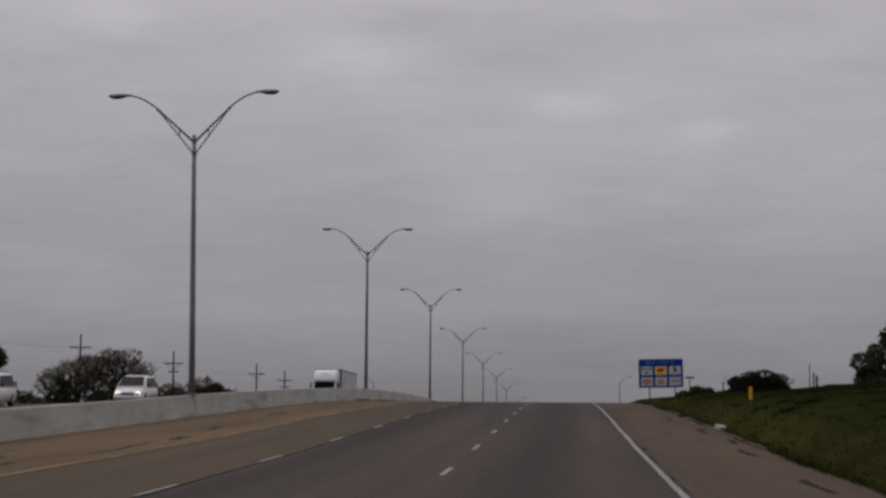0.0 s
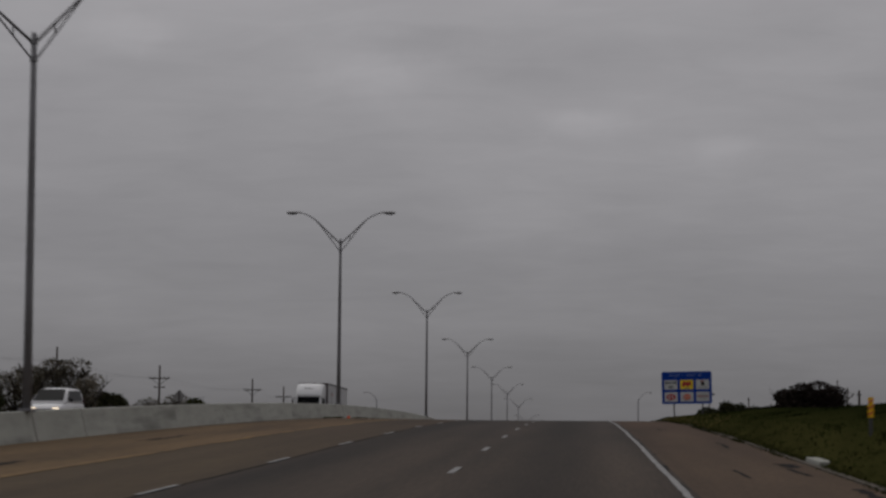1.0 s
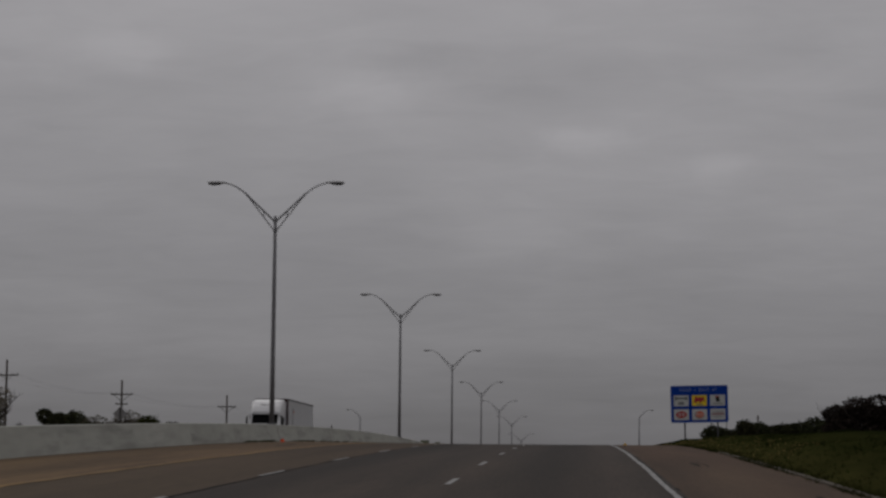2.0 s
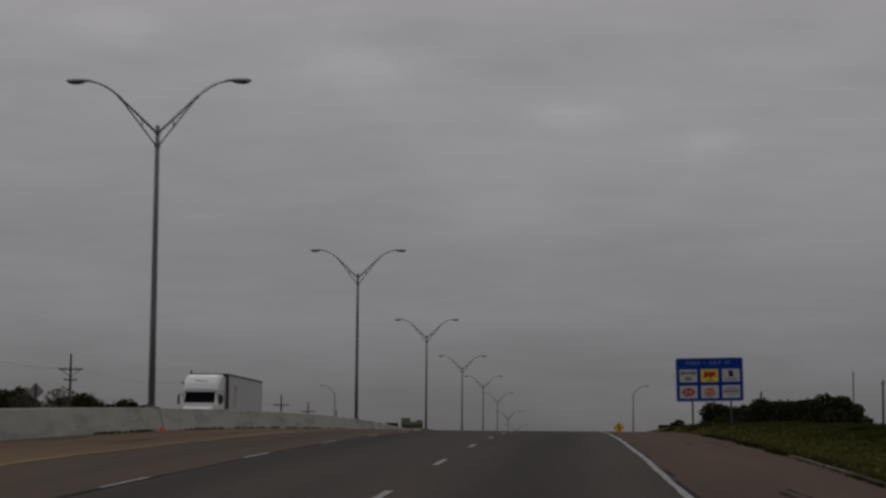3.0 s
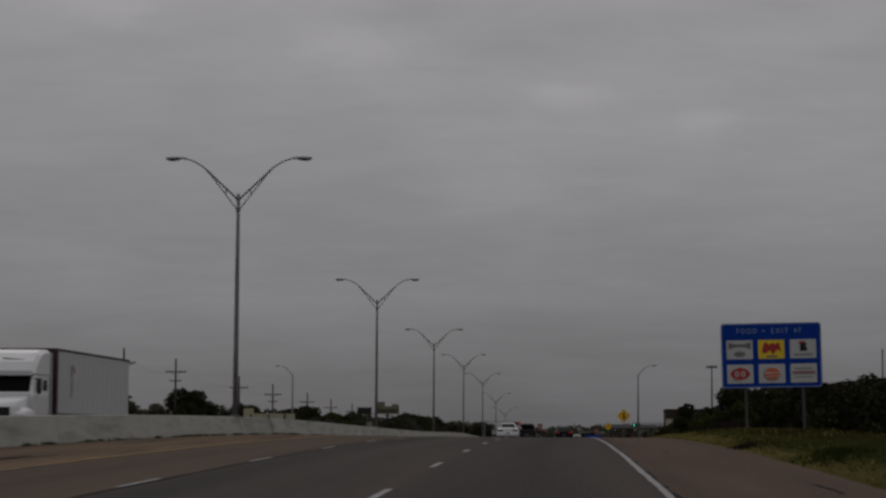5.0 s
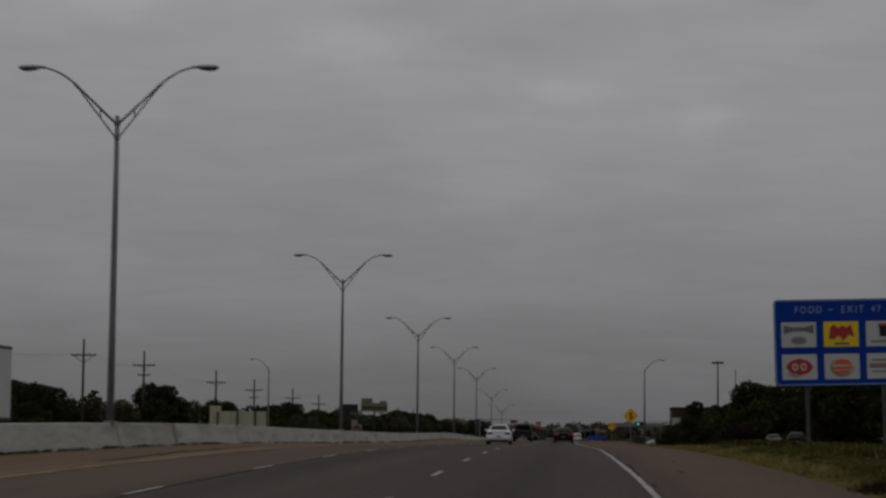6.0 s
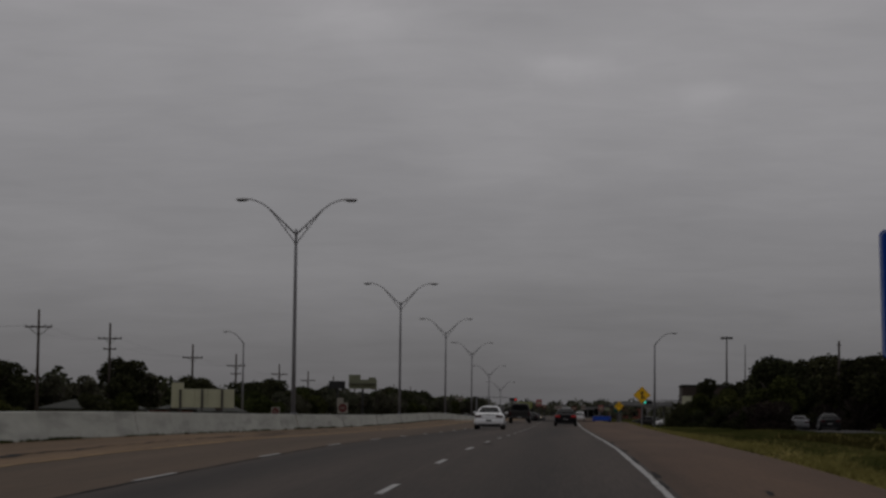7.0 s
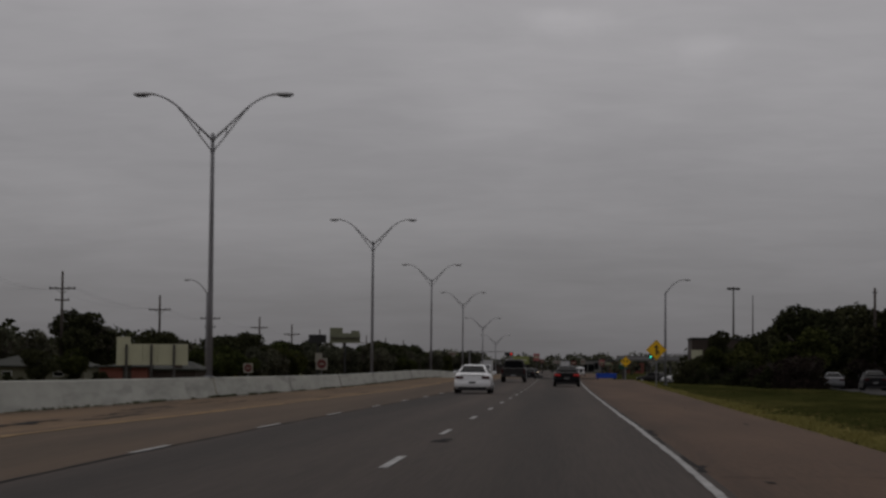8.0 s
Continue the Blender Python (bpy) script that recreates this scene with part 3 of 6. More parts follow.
def box(lo, hi, bevel=0.0, bm=None):
    bm = bm or bmesh.new()
    vs = [bm.verts.new((x, y, z)) for x in (lo[0], hi[0]) for y in (lo[1], hi[1]) for z in (lo[2], hi[2])]
    fs = [bm.faces.new([vs[i] for i in f]) for f in ((0, 1, 3, 2), (4, 6, 7, 5), (0, 4, 5, 1), (2, 3, 7, 6), (0, 2, 6, 4), (1, 5, 7, 3))]
    if bevel:
        es = {e for f in fs for e in f.edges}
        bmesh.ops.bevel(bm, geom=list(es), offset=bevel, segments=2, affect="EDGES", profile=0.6)
    return bm


def tube(points, radii, sides=8, bm=None, caps=True):
    bm = bm or bmesh.new()
    pts = [Vector(p) for p in points]
    if not isinstance(radii, (list, tuple)):
        radii = [radii] * len(pts)
    rings = []
    for i, p in enumerate(pts):
        d = (pts[min(i + 1, len(pts) - 1)] - pts[max(i - 1, 0)]).normalized()
        a = d.cross(Vector((0, 1, 0)))
        if a.length < 0.15:
            a = d.cross(Vector((1, 0, 0)))
        a.normalize()
        b = d.cross(a)
        rings.append([bm.verts.new(p + radii[i] * (math.cos(t) * a + math.sin(t) * b)) for t in [2 * math.pi * k / sides for k in range(sides)]])
    for r, s in zip(rings, rings[1:]):
        for k in range(sides):
            bm.faces.new((r[k], r[(k + 1) % sides], s[(k + 1) % sides], s[k]))
    if caps:
        bm.faces.new(rings[0][::-1])
        bm.faces.new(rings[-1])
    return bm


def loft(sections, bm=None):
    """A skin over rings of equal point count, closed at both ends."""
    bm = bm or bmesh.new()
    rings = [[bm.verts.new(p) for p in s] for s in sections]
    n = len(rings[0])
    for r, s in zip(rings, rings[1:]):
        for k in range(n):
            bm.faces.new((r[k], r[(k + 1) % n], s[(k + 1) % n], s[k]))
    bm.faces.new(rings[0][::-1])
    bm.faces.new(rings[-1])
    return bm


def plate_of(outline, y0, y1, bm=None):
    """A flat piece from an outline in x and z, from depth y0 to y1."""
    return loft([[(x, y0, z) for x, z in outline], [(x, y1, z) for x, z in outline]], bm)


def rounded(x0, z0, x1, z1, r, n=5):
    pts = []
    for cx, cz, a0 in ((x1 - r, z0 + r, -90), (x1 - r, z1 - r, 0), (x0 + r, z1 - r, 90), (x0 + r, z0 + r, 180)):
        pts += [(cx + r * math.cos(radians(a0 + 90 * k / n)), cz + r * math.sin(radians(a0 + 90 * k / n))) for k in range(n + 1)]
    return pts


def oval(cx, cz, rx, rz, n=20):
    return [(cx + rx * math.cos(2 * math.pi * k / n), cz + rz * math.sin(2 * math.pi * k / n)) for k in range(n)]


# ---------- ground, road ----------
def steps(a, b, d):
    n = max(1, round((b - a) / d))
    return [a + (b - a) * k / n for k in range(n + 1)]


def sheet(name, xs, ys, height, mat, label, category, parent=None, xfun=None):
    verts = [((xfun(x, y) if xfun else x), y, height((xfun(x, y) if xfun else x), y)) for y in ys for x in xs]
    w = len(xs)
    faces = [(j * w + i, j * w + i + 1, (j + 1) * w + i + 1, (j + 1) * w + i) for j in range(len(ys) - 1) for i in range(w - 1)]
    ob = put(name, mesh_of(name, verts, faces), mat, parent, shade=True)
    return tagged(ob, label, category, kind="structure")


gx = [-900, -500, -300, -200, -140, -100, -80] + steps(-68, -32, 3) + [-31.2, -31.0, -22, -14, -10, -6, -2, 2, 4.2] + \
    steps(4.4, 9, 0.35)[1:] + steps(9.5, 24, 1.2) + [27, 32, 40, 55, 80, 120, 200, 300, 500, 900]
gy = [-60, -30] + steps(-10, 320, 3) + steps(330, 520, 10) + steps(540, 900, 30) + [1000, 1200, 1600, 2500, 4500]
ground = sheet("ground", gx, gy, land_z, M["grass_ground"], "rolling grass verge and open ground beside the highway", "ground")

LANE_X = -5.66        # seam between the dark lanes and the brown inner lane
ry = steps(-40, 330, 4) + steps(340, 900, 12) + [1000, 1200, 1400]
road = sheet("road", [LANE_X, -3.9, -2.0, -0.2, 1.80], ry, deck_z, M["asphalt"], "dark grey asphalt lanes of a highway climbing over a crest", "road")
inner_lane = sheet("road_inner_lane", [-8.95, -7.3, LANE_X], ry, deck_z, M["brown_road"],
                   "brownish worn concrete inner lane of the highway", "road")
inner_shoulder = sheet("pavement_inner_shoulder", [-12.86, -11.6, -10.2, -8.95], ry, deck_z, M["tan_road"],
                       "tan dusty inner shoulder beside the median barrier", "road shoulder")
shoulder = sheet("pavement_shoulder", [0, 0.5, 1], ry, deck_z, M["shoulder"], "brown chip-sealed outer shoulder of the highway", "road shoulder",
                 xfun=lambda u, y: 1.80 + u * (lerp_table(EDGE, y) - 1.80))
sheet("road_opposite", [-31, -26, -20, -13.5], ry, deck_z, M["brown_road"], "opposite carriageway behind the concrete barrier", "road")
sheet("road_frontage", [0, 0.5, 1], steps(300, 480, 10), lambda x, y: land_z(x, y) + 0.04, M["frontage"],
                   "grey frontage road running beyond the grass verge", "road", xfun=lambda u, y: 19.3 + 4.6 * u + 0.08 * (y - 330))

# lane dashes: 3.05 m painted, 12.19 m from one to the next
DRIFT = [(10, 2.6), (27, 2.4), (40, 1.75), (64, 1.1), (80, 0.7), (112, 0.05), (140, 0)]     # spacing of the inner row
dash_me = None
for x, phase in ((-2.02, -0.25), (-5.72, 2.8)):
    for k in range(-2, 50):
        y = phase + 12.192 * k + (lerp_table(DRIFT, phase + 12.192 * k) if x < -5 else 0)
        if dash_me is None:
            bm = box((-0.055, -1.52, 0), (0.055, 1.52, 0.009))
            dash_me = bpy.data.meshes.new("lane_dash")
            bm.to_mesh(dash_me)
            bm.free()
        d = put("lane_dash", dash_me, M["white_line"], road if x > -5 else inner_lane)
        wear = random.Random(k * 7 + int(x * 10))
        d.matrix_world = pose(x, y, deck_z(x, y) + 0.003, slope(y)) @ Matrix.Diagonal(((1.0 if x > -5 else 0.78) * wear.uniform(0.85, 1.08), wear.uniform(0.86, 1.02), 1, 1))


def strip(name, x, ys, half, lift, mat, parent, wob=0.0, seed=0, label=""):
    """A long painted or poured strip that follows the pavement, its edges wandering by wob."""
    rnd = random.Random(seed)
    verts, faces = [], []
    for y in ys:
        cx = x(y) if callable(x) else x
        a, b = half * (1 + rnd.uniform(-wob, wob)), half * (1 + rnd.uniform(-wob, wob))
        verts += [(cx - a, y, deck_z(cx, y) + lift), (cx + b, y, deck_z(cx, y) + lift)]
    n = len(ys)
    faces = [(2 * i, 2 * i + 1, 2 * i + 3, 2 * i + 2) for i in range(n - 1)]
    return put(name, mesh_of(name, verts, faces), mat, parent, label)


line_x = 1.645
strip("edge_line", lambda y: line_x + 0.008 * math.sin(y * 0.35), steps(-20, 500, 0.8), 0.052, 0.007, M["white_line"], road, 0.22, 3, "worn solid white edge line")
strip("yellow_line", lambda y: -8.82 + 0.02 * math.sin(y * 0.5), steps(-20, 500, 0.9), 0.115, 0.007, M["yellow_line"], inner_lane, 0.5, 5, "faded yellow edge line")
strip("lane_joint", lambda y: LANE_X + 0.015 * math.sin(y * 0.31), steps(-20, 450, 1.2), 0.03, 0.006, M["tar"], road, 0.7, 6, "dark tar joint between lanes")
# ragged tar beside the edge line, in stretches
rnd = random.Random(11)
y = 4.0
while y < 330:
    ln = rnd.uniform(0.6, 4.5)
    w = rnd.uniform(0.015, 0.05)
    strip("tar_seam", lambda yy, o=rnd.uniform(0.06, 0.14): line_x + o + 0.02 * math.sin(yy * 1.1), steps(y, y + ln, 0.4), w, 0.005, M["tar"], shoulder, 0.5, rnd.random())
    y += ln + rnd.uniform(0.8, 7)
# cracks and patches on both shoulders
for k in range(26):
    y, x = rnd.uniform(15, 320), rnd.uniform(-12.3, -9.3)
    strip("tar_patch", lambda yy, x=x, y=y: x + 0.07 * math.sin((yy - y) * 0.8), steps(y, y + rnd.uniform(2, 9), 0.4), rnd.uniform(0.03, 0.10), 0.005, M["tar"], inner_shoulder, 0.8, k)
for k in range(16):
    y, x = rnd.uniform(20, 260), rnd.uniform(2.6, 4.2)
    strip("tar_patch", lambda yy, x=x, y=y: x + 0.03 * math.sin((yy - y) * 1.1), steps(y, y + rnd.uniform(1, 5), 0.4), rnd.uniform(0.015, 0.04), 0.005, M["tar"], shoulder, 0.8, 50 + k)
# one long open crack along the inner shoulder, dark and broken
for y0, y1, half in ((196.0, 201.5, 0.10), (201.0, 207.0, 0.12), (206.5, 213.5, 0.07), (213.0, 226.0, 0.05), (227.5, 236.0, 0.10), (232.0, 233.6, 0.22), (239.0, 247.0, 0.06)):
    strip("long_crack", lambda yy: -9.95 - 0.009 * (yy - 196) + 0.07 * math.sin(yy * 0.9) + 0.05 * math.sin(yy * 2.3), steps(y0, y1, 0.3), half, 0.006, M["tar"], inner_shoulder, 0.85, y0)
# dark drips where the lane marks have been patched, and blots by the edge line
for x, y, half, ln in ((-1.82, 226.2, 0.09, 1.6), (1.78, 232.5, 0.06, 1.4), (1.78, 217.5, 0.06, 1.6), (2.36, 215.3, 0.045, 0.3), (-9.5, 51.0, 0.12, 2.0), (-10.1, 59.5, 0.10, 2.6),
                       (4.0, 59.5, 0.055, 3.0), (3.95, 44.5, 0.07, 3.5), (3.8, 30.5, 0.07, 4.0), (4.2, 52.0, 0.08, 3.0), (4.1, 63.0, 0.16, 2.0)):
    strip("tar_patch", lambda yy, x=x: x + 0.03 * math.sin(yy * 1.3), steps(y, y + ln, 0.25), half, 0.006, M["tar"], shoulder if x > 0 else (road if x > -5 else inner_shoulder), 0.7, x + y)
for k, y in enumerate((216.6, 160.0)):
    bm = bmesh.new()
    prev = None
    for u in steps(1.9, 4.6, 0.25):
        w = 0.012 + 0.02 * rnd.random()
        cur = [bm.verts.new((u, y + s * w + 0.1 * math.sin(u * 2), deck_z(u, y) + 0.005)) for s in (-1, 1)]
        if prev:
            bm.faces.new((prev[0], cur[0], cur[1], prev[1]))
        prev = cur
    part("cross_crack", bm, M["tar"], shoulder)

# low asphalt kerb along the outer shoulder, with a concrete drain inlet
kerb = thing("kerb", pose(0, 0, 0), "low pale concrete kerb between shoulder and grass", "kerb", kind="structure")
kerb_me = None
for k in range(22):
    y = 50 + 3.0 * k
    if kerb_me is None:
        kbm = box((-0.06, -1.49, -0.12), (0.08, 1.49, 0.03), 0.012)
        kerb_me = bpy.data.meshes.new("kerb_stone")
        kbm.to_mesh(kerb_me)
        kbm.free()
    kk = put("kerb_stone", kerb_me, M["pale_kerb"], kerb)
    kk.matrix_world = pose(lerp_table(EDGE, y) + 0.04, y, deck_z(4, y), slope(y))
inlet = thing("drain_inlet", pose(4.95, 64.5, grade(64.5), slope(64.5)), "pale concrete drain inlet slab set in the kerb", "drain inlet")
bm = box((-0.35, -1.2, -0.02), (0.95, 1.2, 0.12), 0.03)
part("slab", bm, M["concrete"], inlet)
# solid black plate stands in for the unlit hollow under the slab
part("throat", box((-0.36, -0.9, -0.14), (-0.30, 0.9, -0.02)), M["black"], inlet, "black plate for the dark inlet opening")

# ---------- median barrier ----------
barrier = thing("barrier", pose(0, 0, 0), "weathered pale concrete median barrier with stains", "concrete barrier", kind="structure")
SEG = 9.14
prof_pts = [(-0.28, 0), (-0.22, 0.25), (-0.16, 0.50), (-0.11, 0.735), (-0.09, 0.75), (0.09, 0.75), (0.11, 0.735), (0.16, 0.50), (0.22, 0.25), (0.28, 0)]
seg_me = None
for k in range(-4, 66):
    y = k * SEG + 5.0
    if seg_me is None:
        nn = 6
        sbm = loft([[(x, -SEG / 2 + 0.001 + (SEG - 0.002) * i / nn, z - 0.02) for x, z in prof_pts] for i in range(nn + 1)])
        bmesh.ops.recalc_face_normals(sbm, faces=sbm.faces[:])
        seg_me = bpy.data.meshes.new("barrier_segment")
        sbm.to_mesh(seg_me)
        sbm.free()
    s = put("barrier_segment", seg_me, M["concrete"], barrier)
    s.matrix_world = pose(-13.15, y, grade(y) + 0.070, slope(y))
# wider weathered joints, some patched with darker mortar
for y, w, mat in ((67.3, 0.035, "stain"), (73.9, 0.07, "stain"), (79.0, 0.03, "stain"), (140.5, 0.08, "stain"), (160.0, 0.03, "stain"), (205.9, 0.07, "stain"), (215.2, 0.26, "mortar"),
                  (232.0, 0.04, "stain"), (271.8, 0.09, "mortar"), (294.0, 0.2, "stain"), (317.0, 0.35, "stain"), (339.9, 0.1, "stain"), (376.0, 0.5, "stain")):
    out = [(x * 1.0 + 0.006, z) if x > 0 else (x - 0.006, z) for x, z in prof_pts]
    bm = loft([[(x, s * w, z - 0.014) for x, z in out] for s in (-1, -0.4, 0.4, 1)])
    j = part("joint_patch", bm, M[mat], barrier)
    j.matrix_world = pose(-13.15, y, grade(y) + 0.070, slope(y))


# ---------- median street lamps ----------
def lamp_head(parent, x, z, side):
    """Flat pale housing with a smoky bowl under its outer two thirds."""
    angles = [math.pi * k / 8 for k in range(9)]
    shape = ((-0.02, 0.045, 0.045, 0.045), (0.10, 0.085, 0.065, 0.05), (0.24, 0.125, 0.085, 0.05), (0.50, 0.145, 0.09, 0.05), (0.72, 0.125, 0.075, 0.045), (0.80, 0.07, 0.05, 0.03), (0.82, 0.03, 0.025, 0.02))
    head = part("lamp_head", loft([[(x + side * d, w * math.cos(a), z + up * math.sin(a)) for a in angles] + [(x + side * d, w * u, z - 0.02) for u in (-0.9, 0.0, 0.9)]
                                   for d, w, up, _ in shape]), M["housing"], parent, "pale grey cobra-head luminaire", True)
    part("lens", loft([[(x + side * d, w * math.cos(a), z - 0.022 - deep * math.sin(a)) for a in angles]
                       for d, w, deep in ((0.20, 0.06, 0.02), (0.28, 0.105, 0.055), (0.46, 0.13, 0.085), (0.62, 0.125, 0.085), (0.73, 0.09, 0.055), (0.78, 0.04, 0.02))]), M["lamp_grey"], head, "smoky grey lens bowl", True)


def twin_lamp(y, cant=0.0):
    """Two-armed median lamp; its arms leave the pole 9.79 m over the road, and may sit canted on it."""
    zb = 0.070 + 0.75
    z0 = grade(y)
    t = thing("street_lamp", pose(-13.11, y, z0 + zb), "tall galvanised street lamp with two curved arms on the median barrier", "street lamp", "median street lamps")
    j = 9.79 - zb
    part("base_plate", box((-0.17, -0.2, -0.03), (0.17, 0.2, 0.04), 0.01), M["galvanised"], t)
    part("pole", tube([(0, 0, 0.03), (0, 0, 3), (0, 0, 6), (0, 0, j + 0.22)], [0.115, 0.10, 0.088, 0.07], 12), M["galvanised"], t, "", True)
    part("collar", tube([(0, 0, j - 0.06), (0, 0, j + 0.06)], 0.095, 12), M["galvanised"], t)
    part("collar", tube([(0, 0, j - 0.49), (0, 0, j - 0.37)], 0.098, 12), M["galvanised"], t)
    for s in (-1, 1):
        pts = [(0.05, 0), (1.27, 1.16), (1.42, 1.29), (1.58, 1.41), (1.76, 1.52), (1.95, 1.61), (2.15, 1.675), (2.33, 1.70)]
        part("arm", tube([(s * a, 0, j + b) for a, b in pts], [0.040, 0.034, 0.033, 0.032, 0.031, 0.030, 0.030, 0.030], 8), M["galvanised"], t, "", True)
        part("brace", tube([(s * 0.05, 0, j - 0.43), (s * 1.25, 0, j + 1.12)], 0.026, 6), M["galvanised"], t)
        part("strut", tube([(s * 0.52, 0, j + 0.16), (s * 0.52, 0, j + 0.45)], 0.022, 6), M["galvanised"], t)
        part("clamp", tube([(s * 1.20, 0, j + 1.08), (s * 1.32, 0, j + 1.20)], 0.05, 8), M["galvanised"], t)
        lamp_head(t, s * 2.24, j + 1.70, s)
    if cant:
        turn = pose(0, 0, j) @ pose(0, 0, 0, 0, cant, 0) @ pose(0, 0, -j)
        for p in t.children:
            if p.name.split(".")[0] in ("arm", "brace", "strut", "clamp", "lamp_head"):
                p.matrix_local = turn
    return t


lamp0 = twin_lamp(7.5)
for y, drop in ((140.0, 0), (205.4, 0), (271.3, 0), (339.4, 0), (406.2, 0), (474.7, 0), (546.0, 1.6), (615.0, 3.5)):
    copy_thing(lamp0, pose(-13.20 if y == 140.0 else -13.11, y, grade(y) + 0.82 - drop))
# this one leans a little and its arms have slipped round
twin_lamp(73.5, -1.0).matrix_world = pose(-13.05, 73.5, grade(73.5) + 0.82, 0, -0.6, 0)


def single_lamp(x, y, ground_z, bend_z, side):
    t = thing("street_lamp", pose(x, y, ground_z), "galvanised roadside street lamp with one curved arm", "street lamp", "roadside street lamps")
    j = bend_z - ground_z
    part("base_plate", box((-0.2, -0.2, -0.05), (0.2, 0.2, 0.06), 0.01), M["galvanised"], t)
    part("pole", tube([(0, 0, 0), (0, 0, j * 0.5), (0, 0, j)], [0.14, 0.115, 0.09], 10), M["galvanised"], t, "", True)
    pts = [(0, 0), (0.2, 0.27), (0.6, 0.74), (0.95, 1.06), (1.35, 1.30), (1.75, 1.38)]
    part("arm", tube([(side * a, 0, j + b) for a, b in pts], [0.075, 0.06, 0.05, 0.045, 0.04, 0.035], 8), M["galvanised"], t, "", True)
    lamp_head(t, side * 1.68, j + 1.38, side)


single_lamp(-37.8, 416.5, land_z(-37.8, 416.5), 16.95, -1)
single_lamp(10.45, 405.0, land_z(10.45, 405), 16.7, 1)


# ---------- utility poles and wires ----------
def utility_pole(x, y, top, double=True, brace=False, kind_of="wooden utility pole with crossarms and insulators"):
    zb = land_z(x, y)
    t = thing("utility_pole", pose(x, y, zb), kind_of, "utility pole", "roadside utility poles")
    h = top - zb
    part("pole", tube([(0, 0, -0.2), (0, 0, h * 0.5), (0, 0, h)], [0.21, 0.17, 0.13], 8), M["wood_pole"], t, "", True)
    za = h - 2.0
    part("crossarm", box((-1.55, -0.07, za - 0.08), (1.55, 0.07, za + 0.08), 0.01), M["wood_pole"], t)
    for u in (-1.45, -0.75, 0.75, 1.45):
        part("insulator", tube([(u, 0, za + 0.08), (u, 0, za + 0.16), (u, 0, za + 0.24)], [0.05, 0.085, 0.05], 6), M["lamp_grey"], t)
    if brace:
        for s in (-1, 1):
            part("brace", tube([(s * 1.2, 0.09, za - 0.05), (s * 0.06, 0.09, za - 0.95)], 0.04, 6), M["wood_pole"], t)
    else:
        for s in (-1, 1):
            part("brace", tube([(s * 0.7, 0.09, za - 0.05), (s * 0.06, 0.09, za - 0.6)], 0.025, 6), M["wood_pole"], t)
    if double:
        zc = za - 1.35
        part("crossarm", box((-0.85, -0.07, zc - 0.08), (0.85, 0.07, zc + 0.08), 0.01), M["wood_pole"], t)
        for u in (-0.75, 0.75):
            part("insulator", tube([(u, 0, zc + 0.08), (u, 0, zc + 0.24)], [0.07, 0.05], 6), M["lamp_grey"], t)
    return t


UP = [(-73.0, 315.0, 20.3, False), (-63.6, 340.8, 19.15, True), (-59.0, 402.4, 20.07, False), (-57.9, 435.0, 20.1, True), (-55.6, 482.8, 19.2, False),
      (-55.1, 522.0, 19.1, True), (-54.6, 572.9, 18.9, False), (-54.1, 615.0, 18.6, False), (-53.6, 660.0, 18.6, False), (-53.0, 705.0, 18.8, False),
      (-52.0, 755.0, 19.2, False), (-51.0, 805.0, 19.6, False), (-50.0, 860.0, 20.0, False)]
for i, (x, y, top, dbl) in enumerate(UP):
    utility_pole(x, y, top, dbl, brace=i in (1, 2))
for u in (-1.45, 0.75, 1.45):
    for (xa, ya, ta, _), (xb, yb, tb, _) in zip([(-80, 262, 19.8, 0)] + UP[:-1], UP):
        sag = 0.9
        pts = [(xa + (xb - xa) * s + u, ya + (yb - ya) * s, ta + (tb - ta) * s - 1.78 - 4 * sag * s * (1 - s)) for s in [k / 8 for k in range(9)]]
        w = part("power_line", tube(pts, 0.006, 4), M["wire"])
        tagged(w, "thin dark overhead power line hanging between utility poles", "power line", "overhead power lines")


def bare_pole(x, y, top, label):
    zb = land_z(x, y)
    t = thing("utility_pole", pose(x, y, zb), label, "utility pole")
    part("pole", tube([(0, 0, -0.2), (0, 0, (top - zb) / 2), (0, 0, top - zb)], [0.17, 0.14, 0.11], 8), M["wood_pole"], t, "", True)
    part("bracket", box((-0.25, -0.05, top - zb - 0.5), (0.25, 0.05, top - zb - 0.4), 0.01), M["lamp_grey"], t)


bare_pole(28.9, 389.0, 16.7, "bare wooden utility pole standing among the trees")
bare_pole(28.3, 240.0, 11.6, "bare wooden pole beyond the grass bank")
bare_pole(39.6, 340.0, 16.3, "wooden pole at the end of the wood")
bare_pole(57.3, 500.0, 25.1, "tall thin pole behind the trees")

# ---------- high-mast light and radio mast ----------
hm = thing("high_mast_light", pose(41.0, 700, land_z(41, 700)), "tall steel high-mast light with a ring of lamps", "mast light")
hh = 30.4 - land_z(41, 700)
part("mast", tube([(0, 0, -0.2), (0, 0, hh * 0.5), (0, 0, hh)], [0.32, 0.24, 0.15], 10), M["steel_dark"], hm, "", True)
part("ring", tube([(0, 0, hh - 0.5), (0, 0, hh - 0.2)], 0.6, 14), M["steel_dark"], hm)
for k in range(8):
    a = math.pi * k / 4
    part("lamp", box((1.25 * math.cos(a) - 0.3, 1.25 * math.sin(a) - 0.3, hh - 0.7), (1.25 * math.cos(a) + 0.3, 1.25 * math.sin(a) + 0.3, hh - 0.2), 0.08), M["steel_dark"], hm)
rm = thing("radio_mast", pose(45.6, 700, land_z(45, 700)), "thin steel radio mast behind the trees", "mast")
part("mast", tube([(0, 0, -0.2), (0, 0, 28.4 - land_z(45, 700))], [0.25, 0.08], 6), M["steel_dark"], rm)

